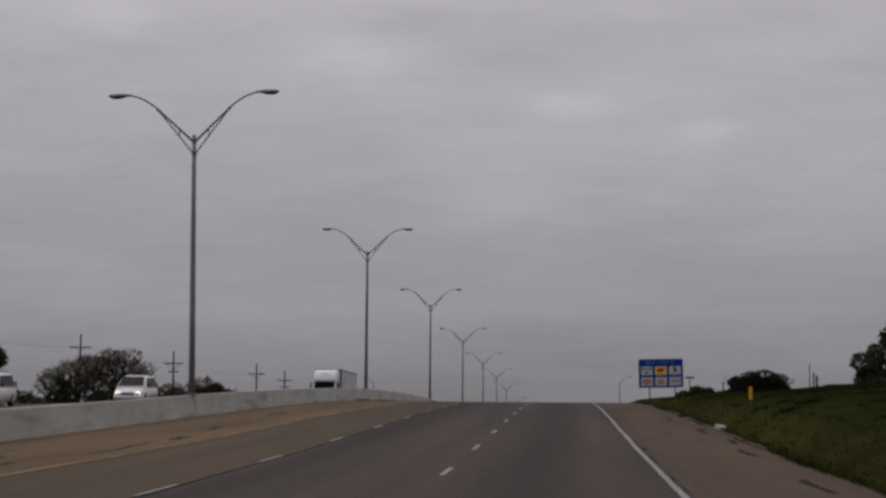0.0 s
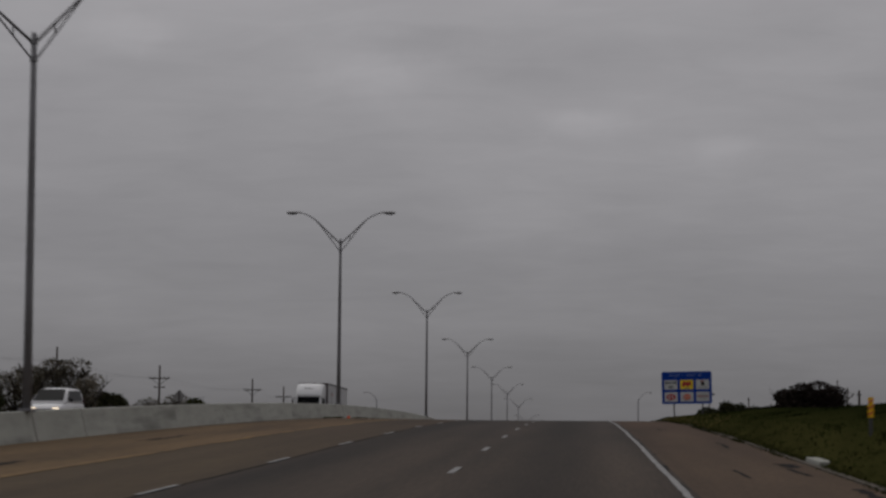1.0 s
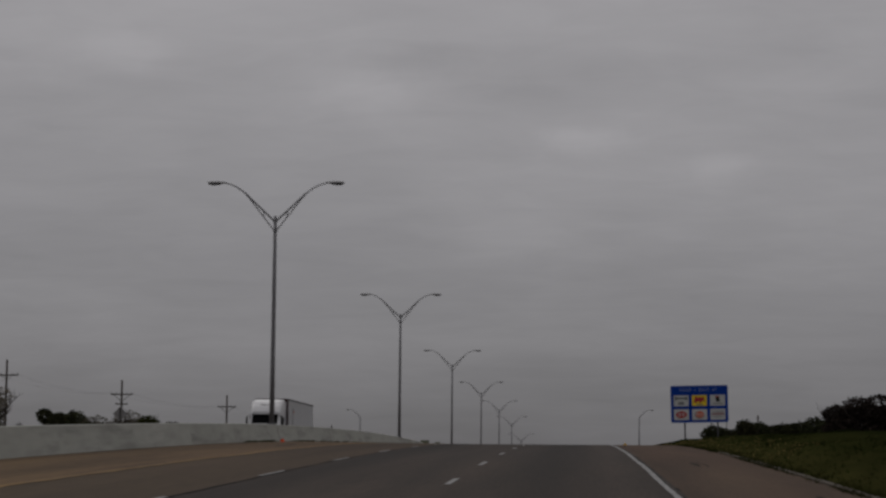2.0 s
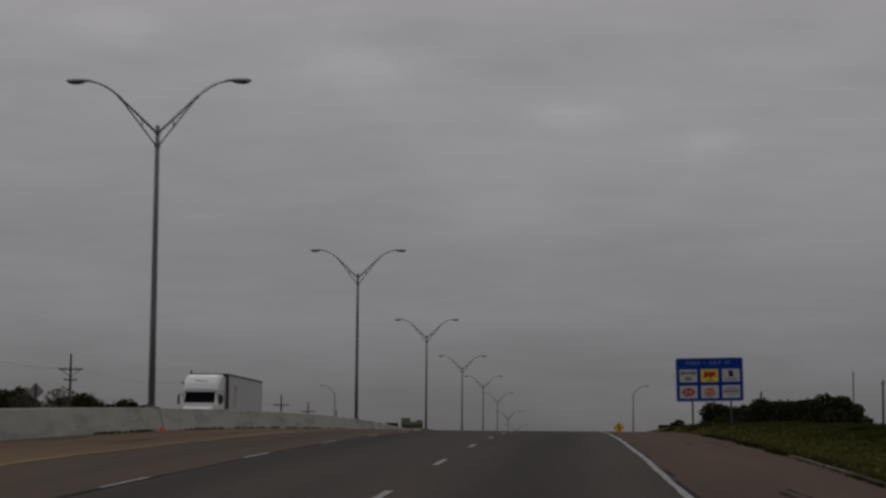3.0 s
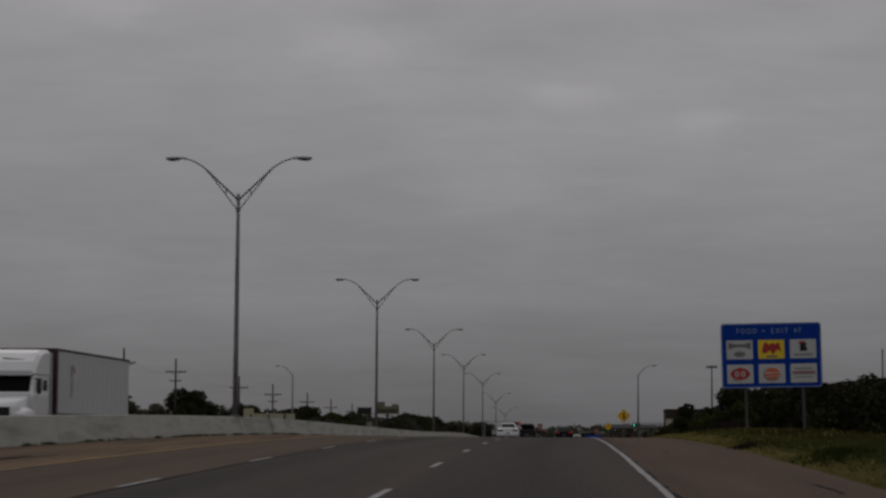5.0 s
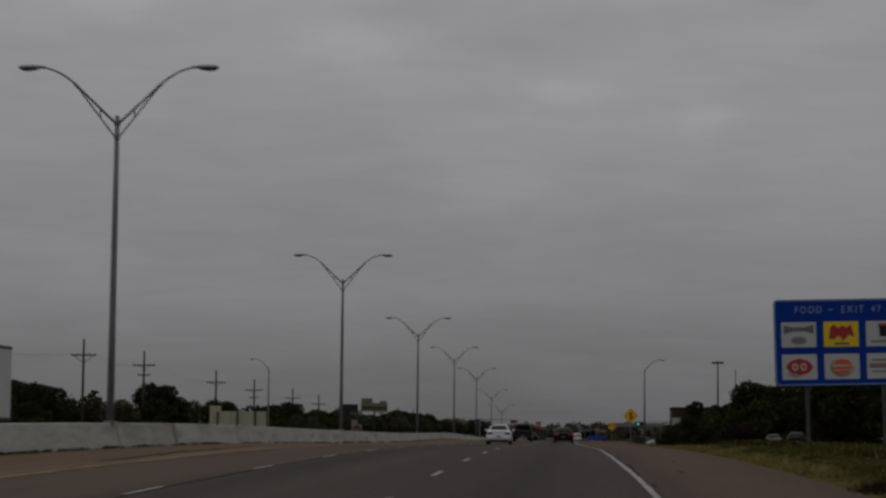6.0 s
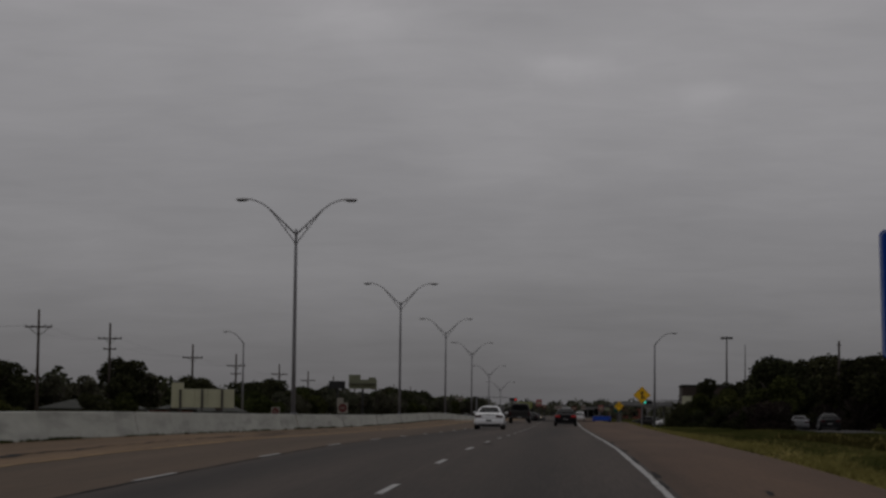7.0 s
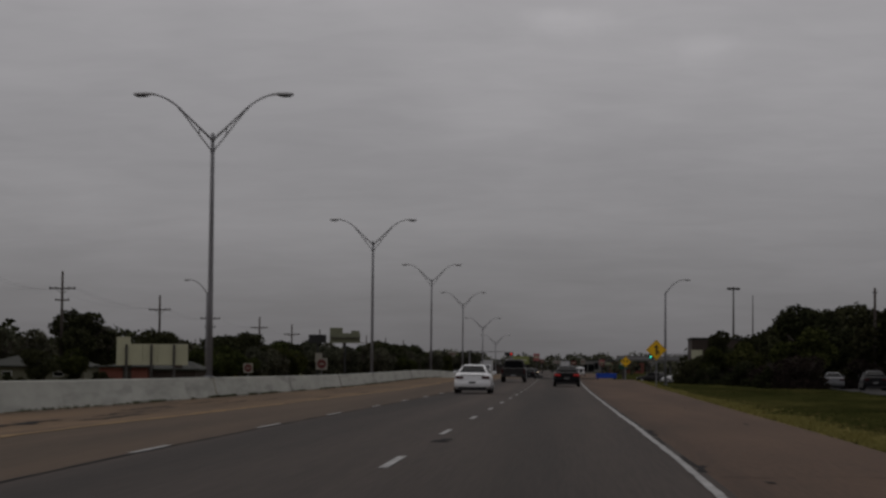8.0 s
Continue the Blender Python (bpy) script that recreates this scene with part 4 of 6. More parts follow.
# ---------- service sign ----------
SX, SY, SZ = 9.78, 215.0, 10.68
sb = land_z(9.66, 215)
food = thing("service_sign", pose(SX, SY, sb, 0, -1.3, 0), "large blue services sign with six coloured panels on two posts", "road sign")
ZC = SZ - sb
W2, H2 = 2.245, 1.458
part("board", plate_of(rounded(-W2, ZC - H2, W2, ZC + H2, 0.14), 0.0, 0.06), M["sign_blue"], food)
bm = bmesh.new()
o, i_ = rounded(-W2 + 0.02, ZC - H2 + 0.02, W2 - 0.02, ZC + H2 - 0.02, 0.13), rounded(-W2 + 0.055, ZC - H2 + 0.055, W2 - 0.055, ZC + H2 - 0.055, 0.10)
vo, vi = [bm.verts.new((x, -0.006, z)) for x, z in o], [bm.verts.new((x, -0.006, z)) for x, z in i_]
for k in range(len(vo)):
    bm.faces.new((vo[k], vo[(k + 1) % len(vo)], vi[(k + 1) % len(vo)], vi[k]))
part("border", bm, M["pale_blue"], food, "thin faded white border")
for sx in (-1.17, 1.40):
    part("post", box((sx - 0.06, 0.10, -0.25), (sx + 0.06, 0.22, ZC + H2 - 0.15), 0.012), M["lamp_grey"], food, "galvanised steel post")
for zz in (-0.95, 0.0, 0.95):
    part("stringer", box((-W2 + 0.1, 0.06, ZC + zz - 0.04), (W2 - 0.1, 0.10, ZC + zz + 0.04)), M["galvanised"], food)


def lettering(text, size, span, x, z, y, mat, parent, name="lettering", wide=1.0):
    cu = bpy.data.curves.new(name, "FONT")
    cu.body, cu.size, cu.align_x, cu.align_y, cu.extrude, cu.space_character = text, size, "CENTER", "CENTER", 0.004, wide
    tmp = bpy.data.objects.new(name, cu)
    scene.collection.objects.link(tmp)
    me = bpy.data.meshes.new_from_object(tmp.evaluated_get(bpy.context.evaluated_depsgraph_get()))
    bpy.data.objects.remove(tmp)
    xs, ys = [v.co.x for v in me.vertices], [v.co.y for v in me.vertices]
    me.transform(Matrix.Diagonal((span / (max(xs) - min(xs)), size / (max(ys) - min(ys)), 1, 1)) @ Matrix.Translation((-(max(xs) + min(xs)) / 2, -(max(ys) + min(ys)) / 2, 0)))
    ob = put(name, me, mat, parent)
    ob.matrix_local = pose(x, y, z, 90)
    return ob


for word, cx, span in (("FOOD", -1.075, 0.90), ("EXIT", 0.41, 0.76), ("47", 1.19, 0.34)):
    lettering(word, 0.235, span, cx, ZC + 1.11, -0.008, M["pale_blue"], food, wide=1.3)
part("dash", box((-0.40, -0.010, ZC + 1.09), (-0.26, -0.004, ZC + 1.13)), M["pale_blue"], food)
PW, PH = 0.585, 0.425
cells = [(-1.42, 0.27), (0.0, 0.27), (1.42, 0.27), (-1.42, -0.82), (0.0, -0.82), (1.42, -0.82)]


def flat(name, outline, cx, cz, mat, parent, depth, label=""):
    return part(name, plate_of([(cx + a, cz + b) for a, b in outline], depth - 0.006, depth), mat, parent, label)


for n, (cx, dz) in enumerate(cells):
    cz = ZC + dz
    p = flat("logo_panel", rounded(-PW, -PH, PW, PH, 0.03, 3), cx, cz, M["panel_yellow" if n == 1 else "sign_white"], food, -0.003, "yellow panel" if n == 1 else "white panel")
    d = -0.012
    if n == 0:
        flat("emblem", [(-0.5, 0.02), (-0.2, 0.12), (0.2, 0.12), (0.5, 0.02), (0.5, 0.33), (0.2, 0.25), (-0.2, 0.25), (-0.5, 0.33)], cx, cz, M["grey_ink"], p, d)
        flat("emblem", oval(0, -0.20, 0.27, 0.14), cx, cz, M["sign_back"], p, d)
        flat("bar", [(-0.16, -0.24), (0.16, -0.24), (0.16, -0.16), (-0.16, -0.16)], cx, cz, M["grey_ink"], p, d - 0.008)
    if n == 1:
        flat("emblem", [(-0.42, -0.14), (-0.36, 0.22), (-0.24, 0.34), (-0.10, 0.20), (0.05, 0.30), (0.18, 0.22), (0.34, 0.32), (0.44, -0.10), (0.26, -0.02), (0.06, -0.24), (-0.06, -0.04), (-0.26, -0.18)], cx, cz, M["sign_red"], p, d)
        flat("bar", [(-0.22, -0.36), (0.26, -0.36), (0.26, -0.28), (-0.22, -0.28)], cx, cz, M["grey_ink"], p, d)
    if n == 2:
        flat("emblem", [(-0.14, -0.10), (0.17, -0.10), (0.19, 0.02), (0.13, 0.12), (0.17, 0.22), (0.08, 0.31), (-0.20, 0.31), (-0.14, 0.2)], cx, cz, M["black"], p, d)
        flat("emblem", [(-0.16, 0.25), (0.06, 0.25), (0.10, 0.34), (-0.16, 0.34)], cx, cz, M["sign_red"], p, d - 0.008)
        flat("bar", [(-0.42, -0.30), (0.42, -0.30), (0.42, -0.22), (-0.42, -0.22)], cx, cz, M["sign_back"], p, d)
    if n == 3:
        flat("emblem", [(-0.47, 0.0), (-0.30, 0.20), (0.0, 0.29), (0.30, 0.20), (0.47, 0.0), (0.30, -0.20), (0.0, -0.29), (-0.30, -0.20)], cx, cz, M["sign_red"], p, d)
        for u in (-0.15, 0.13):
            flat("mark", oval(u, 0.0, 0.105, 0.13, 12), cx, cz, M["sign_white"], p, d - 0.008)
            flat("mark", oval(u, 0.0, 0.05, 0.075, 12), cx, cz, M["sign_red"], p, d - 0.016)
        flat("mark", [(-0.45, -0.19), (-0.1, -0.30), (0.1, -0.33), (-0.2, -0.33)], cx, cz, M["grey_ink"], p, d - 0.008)
    if n == 4:
        flat("emblem", oval(0, -0.02, 0.40, 0.33), cx, cz, M["sign_back"], p, d)
        flat("emblem", oval(0.03, 0.02, 0.36, 0.29), cx, cz, M["sign_white"], p, d - 0.008)
        flat("emblem", [(-0.31, 0.06), (-0.2, 0.21), (0.0, 0.26), (0.2, 0.22), (0.33, 0.10), (0.33, 0.05)], cx, cz, M["orange"], p, d - 0.016)
        flat("emblem", [(-0.33, -0.01), (0.35, 0.02), (0.35, -0.09), (-0.33, -0.12)], cx, cz, M["orange"], p, d - 0.016)
        flat("emblem", [(-0.28, -0.15), (0.30, -0.12), (0.16, -0.25), (-0.14, -0.26)], cx, cz, M["orange"], p, d - 0.016)
    if n == 5:
        flat("bar", [(-0.5, -0.05), (0.5, -0.05), (0.5, 0.09), (-0.5, 0.09)], cx, cz, M["sign_red"], p, d)
        flat("bar", [(-0.5, -0.02), (0.5, -0.02), (0.5, 0.06), (-0.5, 0.06)], cx, cz, M["sign_back"], p, d - 0.008)
        flat("bar", [(-0.42, 0.18), (0.42, 0.18), (0.42, 0.23), (-0.42, 0.23)], cx, cz, M["grey_ink"], p, d)
        flat("bar", [(-0.42, -0.20), (0.42, -0.20), (0.42, -0.16), (-0.42, -0.16)], cx, cz, M["grey_ink"], p, d)


# ---------- warning and traffic signs ----------
def diamond(x, y, zc, half, arrow, label):
    zb = land_z(x, y)
    t = thing("warning_sign", pose(x, y, zb), label, "road sign", "yellow warning signs")
    c = zc - zb
    part("post", box((-0.04, 0.02, -0.2), (0.04, 0.09, c + half * 0.8), 0.005), M["galvanised"], t)
    part("face", plate_of([(0, c - half), (half, c), (0, c + half), (-half, c)], 0.0, 0.015), M["sign_yellow"], t, "yellow diamond face")
    k = half * 0.93
    bm = bmesh.new()
    a = [bm.verts.new((u, -0.005, c + v)) for u, v in ((0, -k), (k, 0), (0, k), (-k, 0))]
    b = [bm.verts.new((u * 0.955, -0.005, c + v * 0.955)) for u, v in ((0, -k), (k, 0), (0, k), (-k, 0))]
    for i in range(4):
        bm.faces.new((a[i], a[(i + 1) % 4], b[(i + 1) % 4], b[i]))
    part("border", bm, M["black"], t)
    h = half
    if arrow:
        flat("symbol", [(-0.07 * h, -0.5 * h), (0.09 * h, -0.5 * h), (0.09 * h, 0.2 * h), (0.26 * h, 0.2 * h), (0.01 * h, 0.52 * h), (-0.24 * h, 0.2 * h), (-0.07 * h, 0.2 * h)], 0, c, M["black"], t, -0.004)
        flat("symbol", [(0.09 * h, 0.0), (0.30 * h, -0.18 * h), (0.30 * h, -0.42 * h), (0.18 * h, -0.42 * h), (0.18 * h, -0.26 * h), (0.09 * h, -0.18 * h)], 0, c, M["black"], t, -0.004)
    else:
        for u in (-0.3, 0.3):
            flat("symbol", [((u - 0.08) * h, -0.1 * h), ((u + 0.08) * h, -0.1 * h), ((u + 0.08) * h, 0.12 * h), ((u + 0.2) * h, 0.12 * h), (u * h, 0.34 * h), ((u - 0.2) * h, 0.12 * h), ((u - 0.08) * h, 0.12 * h)], 0, c, M["black"], t, -0.004)
    return t


diamond(6.62, 339.0, 10.12, 0.71, True, "yellow diamond merge warning sign with black arrow on a steel post")
diamond(6.35, 400.0, 9.80, 0.54, False, "small yellow diamond warning sign farther along the verge")
sbk = thing("sign_back", pose(-37.6, 221, land_z(-37.6, 221)), "bare grey back of a diamond road sign on a post", "road sign")
zc = 9.85 - land_z(-37.6, 221)
part("post", box((-0.06, -0.09, -0.2), (0.06, -0.02, zc + 0.5), 0.005), M["steel_dark"], sbk)
part("face", plate_of([(0, zc - 0.62), (0.62, zc), (0, zc + 0.62), (-0.62, zc)], 0.0, 0.015), M["sign_back"], sbk, "grey metal back")

om = thing("object_marker", pose(5.42, 62.3, land_z(5.42, 62.3)), "small yellow object marker on a post in the grass", "road marker")
zc = 3.62 - land_z(5.42, 62.3)
part("post", box((-0.03, 0.01, -0.2), (0.03, 0.03, zc + 0.1)), M["lamp_grey"], om)
part("face", plate_of(rounded(-0.05, zc - 0.19, 0.05, zc + 0.18, 0.015), -0.01, 0.0), M["sign_yellow"], om)

for k in range(3):
    zk = zc - 0.12 + 0.11 * k
    flat("stripe", [(-0.045, zk - 0.03), (0.045, zk + 0.02), (0.045, zk + 0.05), (-0.045, zk)], 0, 0, M["orange"], om, -0.014, "orange slanting stripe")

db = thing("debris", pose(-12.32, 137.2, deck_z(-12.32, 137.2), slope(137)), "small orange-red plastic scrap lying beside the barrier", "debris")
part("scrap", loft([[(0.10 * math.cos(a), 0.10 * math.sin(a), 0.0) for a in [k * math.pi / 4 for k in range(8)]],
                    [(0.05 * math.cos(a) + 0.01, 0.05 * math.sin(a), 0.13) for a in [k * math.pi / 4 for k in range(8)]]]), M["debris"], db)


def no_entry(x, y, zc, half, extra):
    zb = land_z(x, y)
    t = thing("no_entry_sign", pose(x, y, zb), "white square sign with a red disc, facing the ramp" if extra else "small red and white sign beyond the barrier", "road sign", "no entry signs")
    c = zc - zb
    part("post", box((-0.05, 0.02, -0.2), (0.05, 0.09, c)), M["galvanised"], t)
    part("face", plate_of(rounded(-half, c - half, half, c + half, 0.05), 0, 0.015), M["sign_worn"], t)
    flat("disc", oval(0, 0, half * 0.82, half * 0.82), 0, c, M["dull_red"], t, -0.004)
    flat("bar", [(-half * 0.45, -half * 0.09), (half * 0.45, -half * 0.09), (half * 0.45, half * 0.09), (-half * 0.45, half * 0.09)], 0, c, M["sign_worn"], t, -0.012)
    if extra:
        part("back_panel", plate_of(rounded(-half - 0.1, c + half * 0.3, half * 0.1, c + half * 1.9, 0.04), 0.03, 0.045), M["sign_worn"], t, "plain white panel")


no_entry(-30.7, 463.0, 9.75, 0.74, True)
no_entry(-40.2, 463.0, 9.15, 0.62, False)

# ---------- boards beyond the barrier ----------
wb = thing("billboard", pose(-34.6, 371, land_z(-34.6, 371)), "cream billboard seen from its plain side on three posts", "billboard")
z0 = land_z(-34.6, 371)
for k in range(4):
    a, b = -2.25 + 1.3 * k, -2.25 + 1.3 * (k + 1) - 0.03
    part("panel", box((a, 0, 8.97 - z0), (b, 0.08, 10.75 - z0), 0.01), M["cream"], wb)
part("side_panel", box((-3.25, 0.10, 8.93 - z0), (-2.05, 0.2, 11.35 - z0), 0.01), M["cream"], wb, "taller narrow cream panel")
for px_ in (-2.35, -0.2, 1.75):
    part("post", box((px_ - 0.09, -0.18, -0.2), (px_ + 0.09, -0.02, 10.7 - z0), 0.01), M["steel_dark"], wb)
part("rail", box((-2.25, 0.1, 9.25 - z0), (2.9, 0.18, 9.35 - z0)), M["steel_dark"], wb)

gb = thing("billboard", pose(-30.5, 490, land_z(-30.5, 490)), "weathered olive board with a stepped top above the trees", "billboard")
z0 = land_z(-30.5, 490)
part("panel", box((-2.15, 0, 12.9 - z0), (2.15, 0.2, 14.3 - z0), 0.02), M["olive"], gb)
part("panel", box((-2.15, 0, 14.3 - z0), (-0.35, 0.2, 15.05 - z0), 0.02), M["olive"], gb)
part("panel", box((0.9, 0, 14.3 - z0), (2.0, 0.2, 14.65 - z0), 0.02), M["olive"], gb)
part("walkway", box((-2.15, -0.5, 13.6 - z0), (2.15, 0.0, 13.68 - z0)), M["steel_dark"], gb)
part("column", tube([(0, 0.15, -0.2), (0, 0.15, 12.95 - z0)], 0.15, 10), M["trim"], gb)
gc = thing("billboard", pose(-34.6, 492, land_z(-34.6, 492)), "dark weathered board beside the olive board", "billboard")
z0 = land_z(-34.6, 492)
part("panel", box((-1.3, 0, 12.9 - z0), (1.2, 0.2, 14.1 - z0), 0.02), M["trim"], gc)
part("column", tube([(0, 0.15, -0.2), (0, 0.15, 13.0 - z0)], 0.13, 10), M["trim"], gc)


# ---------- vehicles ----------
def ring(y, hw, z0, z1, tuck=0.06):
    h = z1 - z0
    right = [(hw * 0.86, z0), (hw * 0.97, z0 + 0.10 * h), (hw, z0 + 0.38 * h), (hw, z0 + 0.66 * h), (hw - tuck * 0.6, z0 + 0.88 * h), (hw - tuck * 1.8, z1)]
    return [(x, y, z) for x, z in right] + [(-x, y, z) for x, z in right[::-1]]


def cabin_ring(y, hb, ht, z0, z1):
    right = [(hb, z0), (hb - 0.02, z0 + 0.1 * (z1 - z0)), (ht + 0.03, z0 + 0.80 * (z1 - z0)), (ht - 0.04, z0 + 0.95 * (z1 - z0)), (ht * 0.75, z1)]
    return [(x, y, z) for x, z in right] + [(-x, y, z) for x, z in right[::-1]]


def pane(corners, parent, name="window", mat="glass", lift=0.012, centre=(0, 0, 0.8)):
    """A thin glass panel over four corners, pushed out along its normal."""
    c = [Vector(p) for p in corners]
    mid = sum(c, Vector()) / 4
    nrm = (c[1] - c[0]).cross(c[3] - c[0]).normalized() * abs(lift)
    if nrm.dot(mid - Vector(centre)) < 0:
        nrm = -nrm
    return part(name, loft([[p for p in c], [p + nrm for p in c]]), M[mat], parent)


def wheel(parent, x, y, r, w, side):
    t = part("wheel", tube([(x - w / 2 * side, y, r), (x - w * 0.42 * side, y, r), (x + w * 0.42 * side, y, r), (x + w / 2 * side, y, r)], [r * 0.93, r, r, r * 0.93], 20), M["rubber"], parent)
    part("rim", tube([(x + w * 0.3 * side, y, r), (x + (w / 2 + 0.012) * side, y, r)], [r * 0.62, r * 0.58], 14), M["alloy"], t)


def headlamps(t, y, z, x, lit):
    for s in (-1, 1):
        part("headlamp", box((s * x - 0.16, y, z - 0.07), (s * x + 0.16, y + 0.03, z + 0.07), 0.02), M["headlight" if lit else "lens"], t, "lit headlamp" if lit else "clear headlamp")


def sedan(m, paint, label, lit_tail, lit_head=False, name="car", group=""):
    """A four-door saloon, 4.8 m long, nose towards +y."""
    t = thing(name, m, label, "car", group)
    body = [(-2.40, 0.74, 0.42, 0.86), (-2.36, 0.83, 0.30, 0.93), (-2.2, 0.87, 0.24, 0.98), (-1.6, 0.90, 0.20, 1.00), (-0.6, 0.905, 0.19, 0.98), (0.6, 0.905, 0.19, 0.96),
            (1.1, 0.90, 0.20, 0.94), (1.8, 0.88, 0.22, 0.84), (2.25, 0.82, 0.26, 0.74), (2.38, 0.70, 0.36, 0.66)]
    part("body", loft([ring(*b) for b in body]), M[paint], t, "", True)
    cab = [(-1.72, 0.78, 0.74, 0.93, 0.99), (-1.35, 0.79, 0.62, 0.93, 1.24), (-0.95, 0.80, 0.55, 0.93, 1.385), (-0.2, 0.80, 0.54, 0.93, 1.43), (0.35, 0.80, 0.55, 0.92, 1.40), (0.8, 0.80, 0.64, 0.91, 1.20), (1.25, 0.79, 0.73, 0.90, 0.95)]
    part("cabin", loft([cabin_ring(*c) for c in cab]), M[paint], t, "", True)
    pane([(0.62, -1.63, 1.045), (-0.62, -1.63, 1.045), (-0.46, -1.16, 1.315), (0.46, -1.16, 1.315)][::-1], t, "rear_window", lift=-0.06)
    pane([(0.66, 1.16, 1.0), (-0.66, 1.16, 1.0), (-0.55, 0.45, 1.36), (0.55, 0.45, 1.36)], t, "windscreen", lift=-0.03)
    for s in (-1, 1):
        a = [(s * 0.79, -1.2, 1.0), (s * 0.79, 0.85, 0.99), (s * 0.64, 0.35, 1.33), (s * 0.64, -0.9, 1.33)]
        pane(a if s > 0 else a[::-1], t, "side_window", lift=0.02)
        part("tail_lamp", box((s * 0.64 - 0.20, -2.43, 0.72), (s * 0.64 + 0.21, -2.28, 0.86), 0.05), M["tail" if lit_tail else "tail_off"], t, "lit red tail lamp" if lit_tail else "dark red tail lamp")
        part("mirror", box((s * 0.98 - 0.10, 0.62, 0.96), (s * 0.98 + 0.10, 0.72, 1.10), 0.03), M["trim" if paint == "car_black" else paint], t)
        for y in (-1.45, 1.42):
            wheel(t, s * 0.80, y, 0.315, 0.21, s)
    part("rear_bumper", loft([ring(-2.45, 0.80, 0.34, 0.60, 0.02), ring(-2.38, 0.87, 0.28, 0.64, 0.02), ring(-2.1, 0.895, 0.26, 0.62, 0.02)]), M[paint], t, "", True)
    part("valance", box((-0.70, -2.46, 0.16), (0.70, -2.2, 0.33), 0.02), M["black"], t, "black lower bumper valance")
    part("boot_edge", box((-0.60, -2.415, 0.905), (0.60, -2.36, 0.925), 0.006), M["trim"], t, "dark shut line of the boot lid")
    pl = part("number_plate", box((-0.17, -2.475, 0.50), (0.17, -2.44, 0.60), 0.006), M["plate" if paint != "car_white" else "grey_ink"], t)
    part("bar", box((-0.13, -2.482, 0.53), (0.13, -2.476, 0.57)), M["trim"], pl)
    headlamps(t, 2.33, 0.60, 0.60, lit_head)
    return t


def put_on(x, y, z=None, turn=0.0):
    return pose(x, y, deck_z(x, y) if z is None else z, slope(y) if abs(turn) < 90 else 0, 0, 0) @ pose(0, 0, 0, 0 if abs(turn) < 90 else -slope(y), 0, turn)


sedan(put_on(-4.25, 298.0), "car_white", "white four-door saloon car driving ahead in the middle lane", False)
sedan(put_on(0.45, 338.0), "car_black", "black four-door saloon car with lit red tail lamps", True)


def pickup(m, label):
    t = thing("pickup_truck", m, label, "pickup truck")
    body = [(-2.75, 0.92, 0.55, 1.10), (-2.68, 0.97, 0.46, 1.13), (-1.2, 1.0, 0.42, 1.13), (0.6, 1.0, 0.42, 1.12), (1.3, 0.99, 0.42, 1.12), (2.3, 0.96, 0.44, 1.08), (2.72, 0.90, 0.5, 0.95)]
    part("body", loft([ring(*b) for b in body]), M["car_grey"], t, "", True)
    cab = [(-0.95, 0.90, 0.80, 1.08, 1.5), (-0.85, 0.91, 0.72, 1.08, 1.80), (0.2, 0.91, 0.71, 1.08, 1.84), (0.75, 0.91, 0.72, 1.08, 1.74), (1.5, 0.90, 0.86, 1.08, 1.14)]
    part("cab", loft([cabin_ring(*c) for c in cab]), M["car_grey"], t, "", True)
    pane([(0.74, -0.99, 1.16), (-0.74, -0.99, 1.16), (-0.64, -0.93, 1.70), (0.64, -0.93, 1.70)][::-1], t, "rear_window", lift=-0.03)
    pane([(0.76, 1.42, 1.2), (-0.76, 1.42, 1.2), (-0.66, 0.85, 1.70), (0.66, 0.85, 1.70)], t, "windscreen", lift=-0.03)
    part("tailgate", box((-0.78, -2.80, 0.62), (0.78, -2.72, 1.12), 0.02), M["car_grey"], t)
    part("rear_bumper", box((-0.95, -2.95, 0.46), (0.95, -2.70, 0.62), 0.03), M["trim"], t)
    pl = part("number_plate", box((-0.2, -2.965, 0.48), (0.2, -2.945, 0.60), 0.005), M["plate"], t)
    part("bar", box((-0.15, -2.972, 0.52), (0.15, -2.966, 0.56)), M["grey_ink"], pl)
    for s in (-1, 1):
        part("tail_lamp", box((s * 0.88 - 0.07, -2.79, 0.72), (s * 0.88 + 0.07, -2.68, 1.06), 0.02), M["tail_off"], t)
        part("mirror", box((s * 1.10 - 0.12, 0.95, 1.15), (s * 1.10 + 0.12, 1.05, 1.38), 0.03), M["trim"], t)
        a = [(s * 0.90, -0.75, 1.16), (s * 0.90, 1.2, 1.16), (s * 0.76, 0.75, 1.68), (s * 0.76, -0.75, 1.70)]
        pane(a if s > 0 else a[::-1], t, "side_window", lift=0.02)
        for y in (-1.7, 1.75):
            wheel(t, s * 0.86, y, 0.39, 0.26, s)
    return t


pickup(put_on(-3.75, 364.0), "dark grey pickup truck driving ahead of the white saloon")


